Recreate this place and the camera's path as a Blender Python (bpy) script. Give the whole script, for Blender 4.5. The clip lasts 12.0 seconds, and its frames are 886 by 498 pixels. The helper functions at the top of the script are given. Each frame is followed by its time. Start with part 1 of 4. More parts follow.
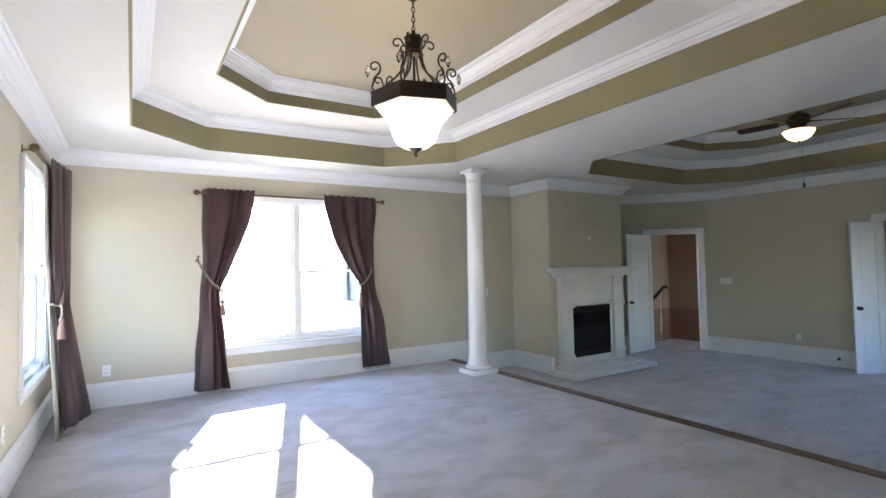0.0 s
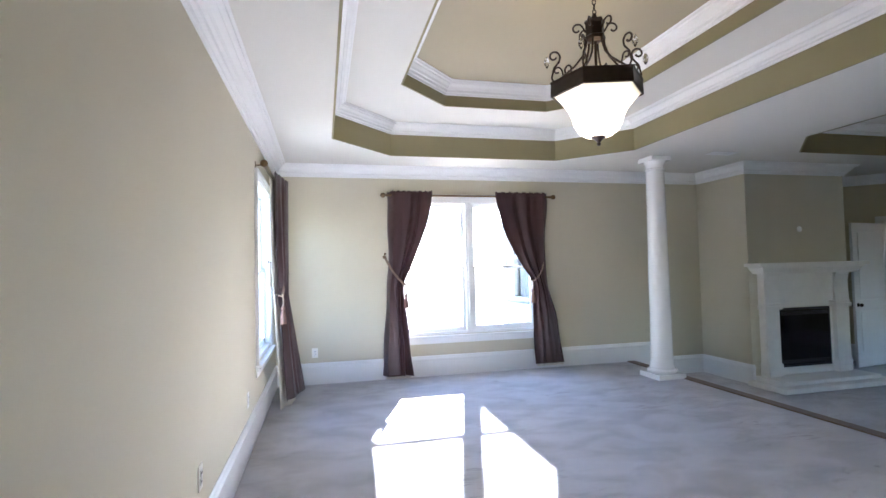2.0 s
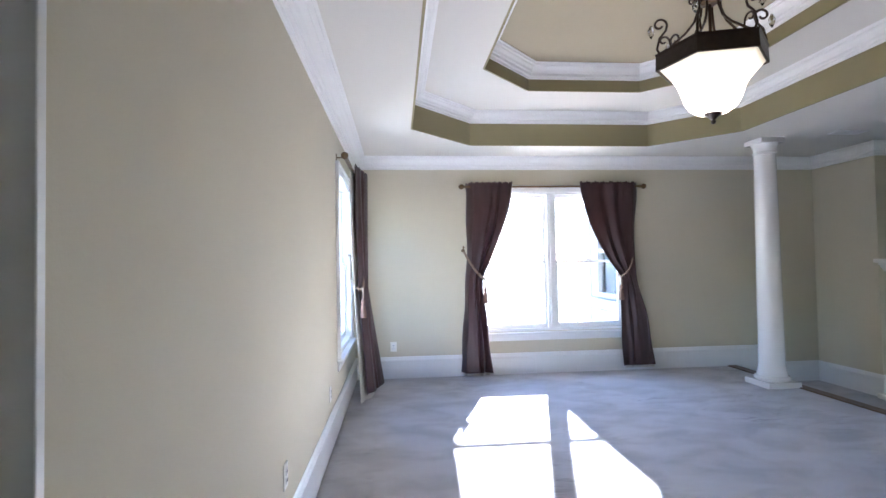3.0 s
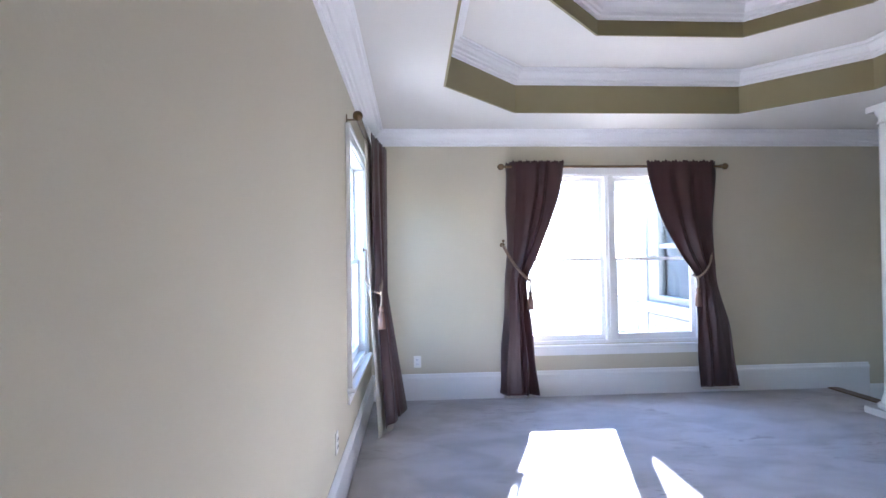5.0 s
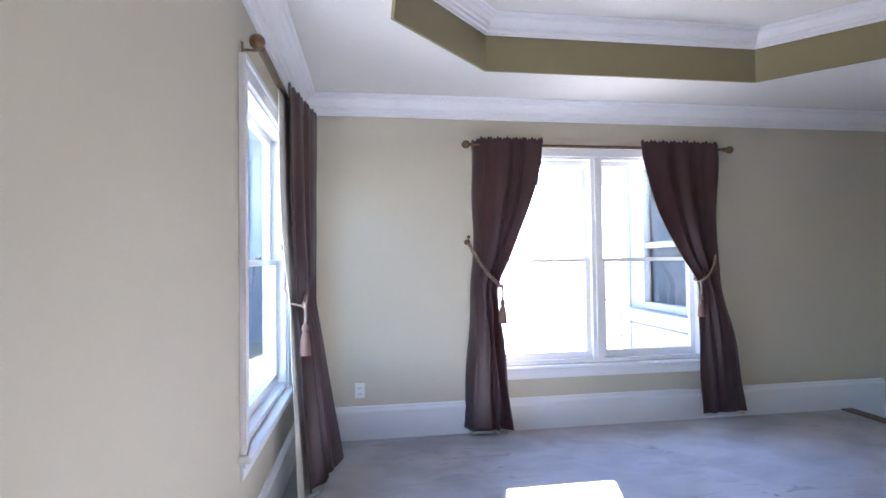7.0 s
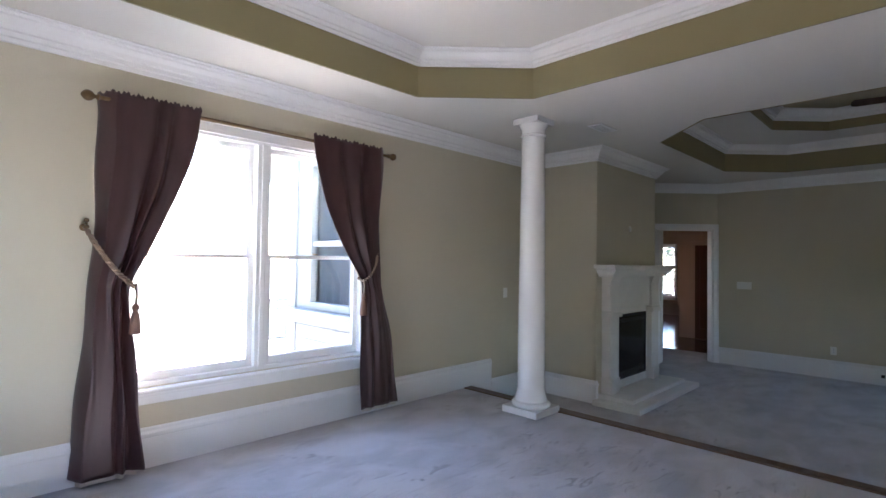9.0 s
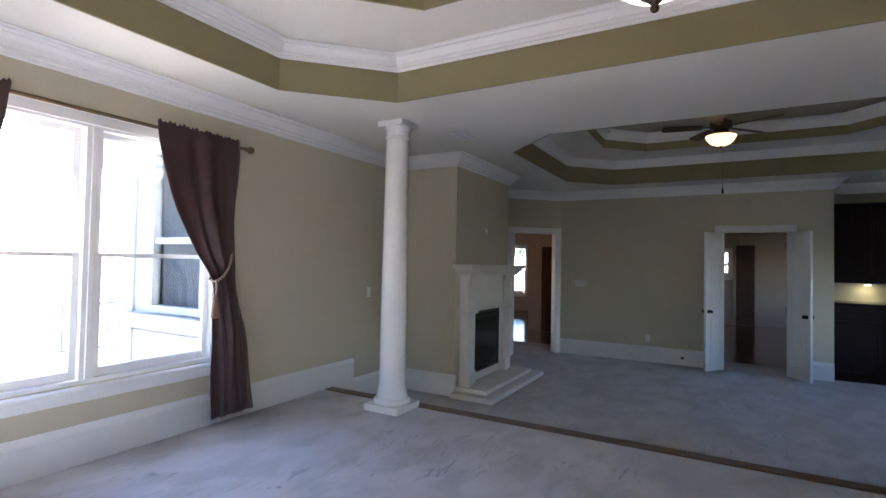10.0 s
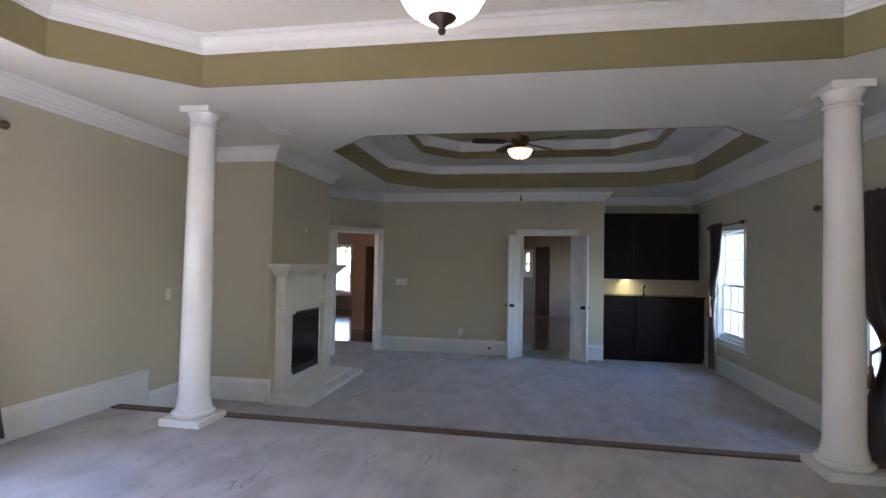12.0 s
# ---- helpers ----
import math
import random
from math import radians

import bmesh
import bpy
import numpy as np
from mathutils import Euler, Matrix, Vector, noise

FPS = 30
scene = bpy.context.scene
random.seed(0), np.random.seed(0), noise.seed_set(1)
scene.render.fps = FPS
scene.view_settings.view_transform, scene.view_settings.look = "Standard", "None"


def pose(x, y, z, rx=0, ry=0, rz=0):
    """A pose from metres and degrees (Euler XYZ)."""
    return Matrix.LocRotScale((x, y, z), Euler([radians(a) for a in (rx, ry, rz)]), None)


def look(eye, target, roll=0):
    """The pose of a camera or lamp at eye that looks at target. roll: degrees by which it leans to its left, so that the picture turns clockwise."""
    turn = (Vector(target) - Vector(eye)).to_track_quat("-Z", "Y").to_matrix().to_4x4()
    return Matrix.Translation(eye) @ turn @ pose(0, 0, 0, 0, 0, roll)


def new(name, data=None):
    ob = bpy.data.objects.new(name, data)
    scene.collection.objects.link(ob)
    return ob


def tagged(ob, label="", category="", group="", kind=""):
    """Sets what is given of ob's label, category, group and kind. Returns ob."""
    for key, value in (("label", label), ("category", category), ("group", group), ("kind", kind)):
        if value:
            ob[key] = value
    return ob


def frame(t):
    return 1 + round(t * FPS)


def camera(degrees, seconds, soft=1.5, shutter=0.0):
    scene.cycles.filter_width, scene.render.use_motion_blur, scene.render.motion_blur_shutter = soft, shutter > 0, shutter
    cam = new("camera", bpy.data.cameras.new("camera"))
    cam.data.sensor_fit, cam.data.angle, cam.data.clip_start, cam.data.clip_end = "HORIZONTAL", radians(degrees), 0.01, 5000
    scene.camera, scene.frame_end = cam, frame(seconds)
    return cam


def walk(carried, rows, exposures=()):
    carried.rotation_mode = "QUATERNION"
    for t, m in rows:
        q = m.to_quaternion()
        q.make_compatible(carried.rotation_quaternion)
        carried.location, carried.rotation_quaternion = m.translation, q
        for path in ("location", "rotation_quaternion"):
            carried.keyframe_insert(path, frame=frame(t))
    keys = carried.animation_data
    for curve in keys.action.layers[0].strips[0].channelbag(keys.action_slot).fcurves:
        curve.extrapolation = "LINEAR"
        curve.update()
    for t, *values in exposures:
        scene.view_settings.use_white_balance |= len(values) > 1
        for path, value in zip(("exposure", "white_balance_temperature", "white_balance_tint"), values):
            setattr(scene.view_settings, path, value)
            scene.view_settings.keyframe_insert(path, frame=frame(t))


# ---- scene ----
cam = camera(83.2, 12.0)
PATH = [
    (0, (0.558, 0.159, 1.423), (1.615, 1.856, 1.495), -1.2),
    (0.5, (0.525, 0.185, 1.433), (1.434, 1.965, 1.502), -1.3),
    (1, (0.492, 0.198, 1.424), (1.252, 2.046, 1.498), -1.4),
    (1.5, (0.471, 0.205, 1.418), (1.083, 2.107, 1.493), -1.3),
    (2, (0.446, 0.221, 1.404), (0.911, 2.164, 1.48), -1.3),
    (2.5, (0.426, 0.271, 1.416), (0.732, 2.246, 1.481), -1.3),
    (3, (0.395, 0.439, 1.41), (0.575, 2.43, 1.466), -1.0),
    (5, (0.295, 1.566, 1.415), (0.414, 3.562, 1.459), -0.8),
    (5.5, (0.296, 1.86, 1.416), (0.409, 3.856, 1.458), -0.9),
    (6, (0.349, 2.146, 1.418), (0.469, 4.142, 1.459), -0.9),
    (6.5, (0.391, 2.385, 1.418), (0.53, 4.38, 1.457), -0.8),
    (6.7, (0.394, 2.482, 1.409), (0.574, 4.473, 1.454), -0.8),
    (8.3, (0.576, 2.934, 1.415), (1.613, 4.645, 1.44), 0.5),
    (8.5, (0.572, 2.958, 1.412), (1.722, 4.594, 1.442), 0.6),
    (9, (0.594, 2.949, 1.382), (2.012, 4.358, 1.432), 0.8),
    (9.5, (0.577, 2.961, 1.396), (2.179, 4.156, 1.445), 0.9),
    (10, (0.563, 2.909, 1.395), (2.305, 3.89, 1.448), 1.1),
    (10.5, (0.571, 2.886, 1.405), (2.411, 3.669, 1.46), 1.1),
    (11, (0.564, 2.856, 1.402), (2.456, 3.501, 1.458), 1.1),
    (11.5, (0.563, 2.825, 1.401), (2.5, 3.318, 1.46), 1.1),
    (12, (0.556, 2.794, 1.397), (2.526, 3.137, 1.46), 1.1),
]
walk(cam, [(t, look(eye, target, roll)) for t, eye, target, roll in PATH], [(0.0, 5.16, 5680, 16), (2.5, 4.85, 5430, 17), (5.0, 4.55, 5270, 21), (6.7, 4.52, 5260, 22), (8.5, 4.42, 5650, 19), (10.5, 4.52, 5790, 20), (12.0, 4.95, 5960, 22)])

# ---- daylight ----
SUN_DIR = Vector((0.278, 0.96, 0.545)).normalized()
world = bpy.data.worlds.new("sky")
scene.world = world
world.use_nodes = True
wn = world.node_tree
sky = wn.nodes.new("ShaderNodeTexSky")
sky.sky_type, sky.sun_disc = "NISHITA", False
sky.air_density, sky.dust_density, sky.ozone_density = 1.0, 0.25, 1.5
sky.sun_elevation = math.asin(SUN_DIR.z)
sky.sun_rotation = math.atan2(SUN_DIR.x, SUN_DIR.y)
wn.links.new(sky.outputs[0], wn.nodes["Background"].inputs[0])
wn.nodes["Background"].inputs[1].default_value = 0.10
sun = new("sun", bpy.data.lights.new("sun", "SUN"))
sun.data.energy, sun.data.angle, sun.data.color = 5.0, radians(1.0), (1.0, 0.95, 0.87)
sun.matrix_world = look(SUN_DIR * 40, (0, 0, 0))


# ---- materials ----
def mat(name, col, rough=0.6, var=0.05, scale=3.0, bump=0.0, bscale=60.0, metal=0.0, stretch=(1, 1, 1), rand=0.0, spec=0.5, fine=0.0):
    """Principled surface with two scales of colour variation and a fine relief."""
    m = bpy.data.materials.new(name)
    m.use_nodes = True
    n, l = m.node_tree.nodes, m.node_tree.links
    p = n["Principled BSDF"]
    p.inputs["Roughness"].default_value, p.inputs["Metallic"].default_value = rough, metal
    p.inputs["Specular IOR Level"].default_value = spec
    tc, mp = n.new("ShaderNodeTexCoord"), n.new("ShaderNodeMapping")
    mp.inputs["Scale"].default_value = stretch
    l.new(tc.outputs["Object"], mp.inputs[0])
    big, small = n.new("ShaderNodeTexNoise"), n.new("ShaderNodeTexNoise")
    big.inputs["Scale"].default_value, big.inputs["Detail"].default_value = scale, 4
    small.inputs["Scale"].default_value, small.inputs["Detail"].default_value = bscale, 3
    l.new(mp.outputs[0], big.inputs["Vector"]), l.new(mp.outputs[0], small.inputs["Vector"])
    mix = n.new("ShaderNodeMix")
    mix.data_type = "RGBA"
    lo = [max(0, c * (1 - 2 * var)) for c in col]
    hi = [min(1, c * (1 + 2 * var)) for c in col]
    mix.inputs["A"].default_value, mix.inputs["B"].default_value = (*lo, 1), (*hi, 1)
    l.new(big.outputs["Fac"], mix.inputs["Factor"])
    out = mix.outputs["Result"]
    if fine:
        m2 = n.new("ShaderNodeMix")
        m2.data_type, m2.blend_type = "RGBA", "MULTIPLY"
        m2.inputs["Factor"].default_value = fine
        ramp = n.new("ShaderNodeValToRGB")
        ramp.color_ramp.elements[0].position, ramp.color_ramp.elements[1].position = 0.3, 0.7
        l.new(small.outputs["Fac"], ramp.inputs[0])
        l.new(out, m2.inputs["A"]), l.new(ramp.outputs[0], m2.inputs["B"])
        out = m2.outputs["Result"]
    if rand:
        oi, hsv, ma = n.new("ShaderNodeObjectInfo"), n.new("ShaderNodeHueSaturation"), n.new("ShaderNodeMapRange")
        ma.inputs["To Min"].default_value, ma.inputs["To Max"].default_value = 1 - rand, 1 + rand
        l.new(oi.outputs["Random"], ma.inputs["Value"]), l.new(ma.outputs[0], hsv.inputs["Value"]), l.new(out, hsv.inputs["Color"])
        out = hsv.outputs["Color"]
    l.new(out, p.inputs["Base Color"])
    if bump:
        b = n.new("ShaderNodeBump")
        b.inputs["Strength"].default_value, b.inputs["Distance"].default_value = min(1, bump * 40), 0.004 if bscale < 200 else 0.002
        l.new(small.outputs["Fac"], b.inputs["Height"]), l.new(b.outputs[0], p.inputs["Normal"])
    return m


def glow(name, col, strength, rough=0.4):
    m = mat(name, (0.85, 0.8, 0.7), rough, 0.02)
    p = m.node_tree.nodes["Principled BSDF"]
    p.inputs["Emission Color"].default_value, p.inputs["Emission Strength"].default_value = (*col, 1), strength
    return m


M_HALL = mat("hall_paint", (0.44, 0.345, 0.26), 0.75, 0.03, 1.2, 0.004, 90)
M_WALL = mat("wall_paint", (0.56, 0.515, 0.39), 0.75, 0.025, 1.2, 0.004, 90)
M_OLIVE = mat("olive_paint", (0.265, 0.23, 0.115), 0.65, 0.025, 1.5, 0.004, 90)
M_TOP = mat("khaki_ceiling_paint", (0.37, 0.325, 0.22), 0.75, 0.02, 1.0, 0.004, 90)
M_CEIL = mat("ceiling_paint", (0.68, 0.665, 0.615), 0.85, 0.015, 1.0, 0.006, 120)
M_TRIM = mat("trim_paint", (0.79, 0.79, 0.785), 0.35, 0.015, 4.0, 0.002, 40)
M_COLUMN = mat("column_gloss_paint", (0.83, 0.82, 0.80), 0.12, 0.015, 4.0, 0.002, 30)
M_STONE = mat("cast_stone", (0.74, 0.71, 0.66), 0.7, 0.05, 6.0, 0.008, 70)
M_NOSING = mat("oak_nosing", (0.12, 0.068, 0.04), 0.45, 0.14, 9.0, 0.006, 60, stretch=(6, 0.6, 6))
M_HARDWOOD = mat("hall_hardwood", (0.30, 0.14, 0.085), 0.12, 0.12, 6.0, 0.003, 50, stretch=(0.6, 8, 1))
M_DARKWOOD = mat("espresso_wood", (0.014, 0.0075, 0.008), 0.55, 0.18, 7.0, 0.003, 50, stretch=(3, 3, 0.5), spec=0.2)
M_BROWNDOOR = mat("walnut_stained_door", (0.085, 0.045, 0.028), 0.45, 0.15, 6.0, 0.003, 50, stretch=(3, 3, 0.4))
M_GRANITE = mat("dark_granite", (0.02, 0.02, 0.022), 0.2, 0.2, 30.0, 0.001, 150, fine=0.4)
M_TILE = mat("backsplash", (0.55, 0.50, 0.42), 0.4, 0.05, 5.0, 0.003, 40)
M_DRAPE = mat("plum_brown_silk", (0.054, 0.024, 0.0245), 0.42, 0.22, 5.0, 0.006, 180, stretch=(2.5, 2.5, 0.6), fine=0.15)
M_LINING = mat("ivory_lining", (0.62, 0.59, 0.52), 0.8, 0.04, 6.0, 0.004, 120)
M_ROPE = mat("braided_cord", (0.25, 0.18, 0.125), 0.6, 0.12, 60.0, 0.01, 200)
M_TASSEL = mat("rose_tassel", (0.27, 0.15, 0.105), 0.7, 0.15, 60.0, 0.02, 220, stretch=(6, 6, 0.4), fine=0.5)
M_BRASS = mat("antique_brass", (0.17, 0.115, 0.06), 0.35, 0.15, 30.0, 0.003, 80, metal=0.9)
M_IRON = mat("bronze_iron", (0.035, 0.022, 0.016), 0.45, 0.2, 25.0, 0.006, 90, metal=0.5)
M_KNOB = mat("oil_rubbed_bronze", (0.012, 0.01, 0.009), 0.35, 0.1, 20.0, metal=0.5)
M_BLACK = mat("firebox_black", (0.008, 0.008, 0.009), 0.5, 0.2, 6.0, 0.006, 40)
M_FIREGLASS = mat("smoked_fire_glass", (0.006, 0.006, 0.008), 0.12, 0.1, 5.0, spec=0.4)
M_PLATE = mat("plate_plastic", (0.80, 0.79, 0.74), 0.35, 0.01, 4.0)
M_SLOT = mat("dark_slot", (0.02, 0.02, 0.02), 0.6, 0.02, 4.0)
M_BLADE = mat("walnut_blade", (0.045, 0.024, 0.016), 0.45, 0.15, 8.0, 0.003, 60)
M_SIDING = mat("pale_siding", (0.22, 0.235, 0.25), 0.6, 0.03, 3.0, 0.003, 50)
M_PAVER = mat("brick_pavers", (0.50, 0.38, 0.31), 0.85, 0.15, 5.0, 0.01, 60, rand=0.25)
M_LAWN = mat("winter_lawn", (0.125, 0.115, 0.065), 0.95, 0.2, 0.8, 0.02, 30)
M_LEAF = mat("hedge_leaf", (0.05, 0.085, 0.03), 0.6, 0.25, 4.0, rand=0.2)
M_BARK = mat("bark", (0.12, 0.09, 0.07), 0.9, 0.2, 8.0, 0.03, 30)
M_ROOF = mat("shingles", (0.12, 0.11, 0.10), 0.9, 0.15, 10.0, 0.01, 30)
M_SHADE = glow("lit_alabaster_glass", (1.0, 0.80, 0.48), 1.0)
# bulb light is painted into the emission: strongest low in the bell, fading rimward
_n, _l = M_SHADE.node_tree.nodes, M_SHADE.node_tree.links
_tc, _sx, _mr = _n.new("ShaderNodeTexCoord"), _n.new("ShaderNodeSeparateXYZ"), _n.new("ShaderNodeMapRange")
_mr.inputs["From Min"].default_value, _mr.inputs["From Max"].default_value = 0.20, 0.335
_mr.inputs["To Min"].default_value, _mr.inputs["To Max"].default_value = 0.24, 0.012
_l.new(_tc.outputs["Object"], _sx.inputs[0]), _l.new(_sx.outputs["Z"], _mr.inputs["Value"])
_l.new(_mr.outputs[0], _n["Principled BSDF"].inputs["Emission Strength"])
M_BOWL = glow("lit_amber_glass", (1.0, 0.62, 0.28), 0.11)
M_PUCK = glow("puck_light", (1.0, 0.9, 0.4), 5.0)


def carpet_material(name, col):
    """Cut-pile carpet: fine speckle, brushed patches and broad traffic wear."""
    m = mat(name, col, 0.95, 0.07, 1.7, 0.02, 190, fine=0.35, spec=0.1)
    n, l = m.node_tree.nodes, m.node_tree.links
    p = n["Principled BSDF"]
    p.inputs["Sheen Weight"].default_value, p.inputs["Sheen Roughness"].default_value = 0.25, 0.5
    base = p.inputs["Base Color"].links[0].from_socket
    tc, mp, no, ra, mx = (n.new("ShaderNode" + k) for k in ("TexCoord", "Mapping", "TexNoise", "ValToRGB", "Mix"))
    mp.inputs["Rotation"].default_value, mp.inputs["Scale"].default_value = (0, 0, 0.5), (1.0, 1.5, 1)
    no.inputs["Scale"].default_value, no.inputs["Detail"].default_value, no.inputs["Distortion"].default_value = 2.4, 6, 0.5
    ra.color_ramp.elements[0].position, ra.color_ramp.elements[1].position = 0.36, 0.60
    ra.color_ramp.elements[0].color = (0.77, 0.76, 0.75, 1)
    mx.data_type, mx.blend_type = "RGBA", "MULTIPLY"
    mx.inputs["Factor"].default_value = 0.95
    l.new(tc.outputs["Object"], mp.inputs[0]), l.new(mp.outputs[0], no.inputs["Vector"]), l.new(no.outputs["Fac"], ra.inputs[0])
    l.new(base, mx.inputs["A"]), l.new(ra.outputs[0], mx.inputs["B"])
    # sparse furniture dents and crumbs
    dn, dr, dm, gate, gr = (n.new("ShaderNode" + k) for k in ("TexNoise", "ValToRGB", "Mix", "TexNoise", "ValToRGB"))
    dn.inputs["Scale"].default_value, dn.inputs["Detail"].default_value, dn.inputs["Distortion"].default_value = 9.0, 3, 1.5
    dr.color_ramp.elements[0].position, dr.color_ramp.elements[1].position = 0.57, 0.70
    gate.inputs["Scale"].default_value = 0.9
    gr.color_ramp.elements[0].position, gr.color_ramp.elements[1].position = 0.48, 0.60
    both = n.new("ShaderNodeMath")
    both.operation = "MULTIPLY"
    drag = n.new("ShaderNodeMapping")
    drag.inputs["Rotation"].default_value, drag.inputs["Scale"].default_value = (0, 0, 0.35), (0.55, 1.7, 1)
    l.new(tc.outputs["Object"], drag.inputs[0]), l.new(drag.outputs[0], dn.inputs["Vector"]), l.new(tc.outputs["Object"], gate.inputs["Vector"])
    l.new(dn.outputs["Fac"], dr.inputs[0]), l.new(gate.outputs["Fac"], gr.inputs[0])
    l.new(dr.outputs[0], both.inputs[0]), l.new(gr.outputs[0], both.inputs[1])
    dm.data_type = "RGBA"
    dm.inputs["B"].default_value = (col[0] * 0.50, col[1] * 0.49, col[2] * 0.48, 1)
    l.new(both.outputs[0], dm.inputs["Factor"]), l.new(mx.outputs["Result"], dm.inputs["A"])
    # a few dark spots, each some centimetres across
    vo, near, sp = (n.new("ShaderNode" + k) for k in ("TexVoronoi", "MapRange", "Mix"))
    vo.inputs["Scale"].default_value = 1.7
    near.inputs["From Min"].default_value, near.inputs["From Max"].default_value = 0.04, 0.012
    sp.data_type = "RGBA"
    sp.inputs["B"].default_value = (col[0] * 0.4, col[1] * 0.4, col[2] * 0.4, 1)
    pick, few, flat = n.new("ShaderNodeMath"), n.new("ShaderNodeMath"), n.new("ShaderNodeMapping")
    pick.operation, few.operation = "GREATER_THAN", "MULTIPLY"
    pick.inputs[1].default_value = 0.86
    l.new(vo.outputs["Color"], pick.inputs[0])
    flat.inputs["Scale"].default_value = (1, 1, 0)
    vo.voronoi_dimensions = "2D"
    l.new(tc.outputs["Object"], flat.inputs[0]), l.new(flat.outputs[0], vo.inputs["Vector"])
    l.new(vo.outputs["Distance"], near.inputs["Value"]), l.new(near.outputs[0], few.inputs[0]), l.new(pick.outputs[0], few.inputs[1]), l.new(few.outputs[0], sp.inputs["Factor"])
    l.new(dm.outputs["Result"], sp.inputs["A"]), l.new(sp.outputs["Result"], p.inputs["Base Color"])
    return m


M_CARPET = carpet_material("beige_carpet", (0.585, 0.565, 0.572))

M_GLASS = bpy.data.materials.new("clear_glass")
M_GLASS.use_nodes = True
_n, _l = M_GLASS.node_tree.nodes, M_GLASS.node_tree.links
_n.remove(_n["Principled BSDF"])
_clear, _gloss, _face, _pow, _mad, _mixs = (_n.new("ShaderNode" + k) for k in ("BsdfTransparent", "BsdfGlossy", "LayerWeight", "Math", "Math", "MixShader"))
_clear.inputs["Color"].default_value = (0.95, 0.97, 0.97, 1)
_gloss.inputs["Roughness"].default_value, _face.inputs["Blend"].default_value = 0.02, 0.5
_pow.operation, _mad.operation = "POWER", "MULTIPLY_ADD"
_pow.inputs[1].default_value, _mad.inputs[1].default_value, _mad.inputs[2].default_value = 5.0, 0.96, 0.04
_l.new(_face.outputs["Facing"], _pow.inputs[0]), _l.new(_pow.outputs[0], _mad.inputs[0]), _l.new(_mad.outputs[0], _mixs.inputs[0]), _l.new(_clear.outputs[0], _mixs.inputs[1]), _l.new(_gloss.outputs[0], _mixs.inputs[2])
_l.new(_mixs.outputs[0], _n["Material Output"].inputs["Surface"])


# ---- builders ----
def link_mesh(name, bm, material):
    bmesh.ops.recalc_face_normals(bm, faces=bm.faces)
    me = bpy.data.meshes.new(name)
    bm.to_mesh(me)
    bm.free()
    me.materials.append(material)
    return new(name, me)


def part(name, bm, material, parent, label="", smooth=False):
    ob = link_mesh(name, bm, material)
    ob.parent = parent
    if smooth:
        ob.data.polygons.foreach_set("use_smooth", [True] * len(ob.data.polygons))
        ob.data.set_sharp_from_angle(angle=radians(40))
    if label:
        ob["label"] = label
    return ob


def piece(name, bm, material, label, category, kind="", group=""):
    return tagged(link_mesh(name, bm, material), label, category, group, kind)


def thing(name, m, label, category, kind="", group=""):
    e = new(name)
    e.matrix_world = m
    return tagged(e, label, category, group, kind)


def box(bm, x0, x1, y0, y1, z0, z1, bevel=0.0):
    made = bmesh.ops.create_cube(bm, size=1, matrix=Matrix.LocRotScale(((x0 + x1) / 2, (y0 + y1) / 2, (z0 + z1) / 2), None, (abs(x1 - x0), abs(y1 - y0), abs(z1 - z0))))
    if bevel:
        edges = list({e for v in made["verts"] for e in v.link_edges})
        bmesh.ops.bevel(bm, geom=edges, offset=bevel, segments=2, profile=0.5, affect="EDGES")
    return bm


def boxes(*rows, bevel=0.0):
    bm = bmesh.new()
    for r in rows:
        box(bm, *r, bevel=bevel)
    return bm


def lathe(bm, prof, segs=32, at=(0, 0, 0), m=None):
    """Turned solid: prof is (radius, height) from one end to the other."""
    rings = []
    for r, z in prof:
        ring = []
        for i in range(segs):
            a = 2 * math.pi * i / segs
            v = Vector((r * math.cos(a), r * math.sin(a), z))
            if m is not None:
                v = m @ v
            ring.append(bm.verts.new(v + Vector(at)))
        rings.append(ring)
    for a, b in zip(rings, rings[1:]):
        for i in range(segs):
            bm.faces.new((a[i], a[(i + 1) % segs], b[(i + 1) % segs], b[i]))
    bm.faces.new(rings[0]), bm.faces.new(list(reversed(rings[-1])))
    return bm


def tube(bm, pts, r, segs=8, taper=None):
    """Round bar along a line of points."""
    pts = [Vector(p) for p in pts]
    rings = []
    side = None
    for i, p in enumerate(pts):
        d = (pts[min(i + 1, len(pts) - 1)] - pts[max(i - 1, 0)]).normalized()
        if side is None:
            side = d.orthogonal().normalized()
        side = (side - d * side.dot(d)).normalized()
        up = d.cross(side)
        rr = r * (taper(i / (len(pts) - 1)) if taper else 1)
        rings.append([bm.verts.new(p + rr * (math.cos(2 * math.pi * k / segs) * side + math.sin(2 * math.pi * k / segs) * up)) for k in range(segs)])
    for a, b in zip(rings, rings[1:]):
        for k in range(segs):
            bm.faces.new((a[k], a[(k + 1) % segs], b[(k + 1) % segs], b[k]))
    bm.faces.new(rings[0]), bm.faces.new(list(reversed(rings[-1])))
    return bm


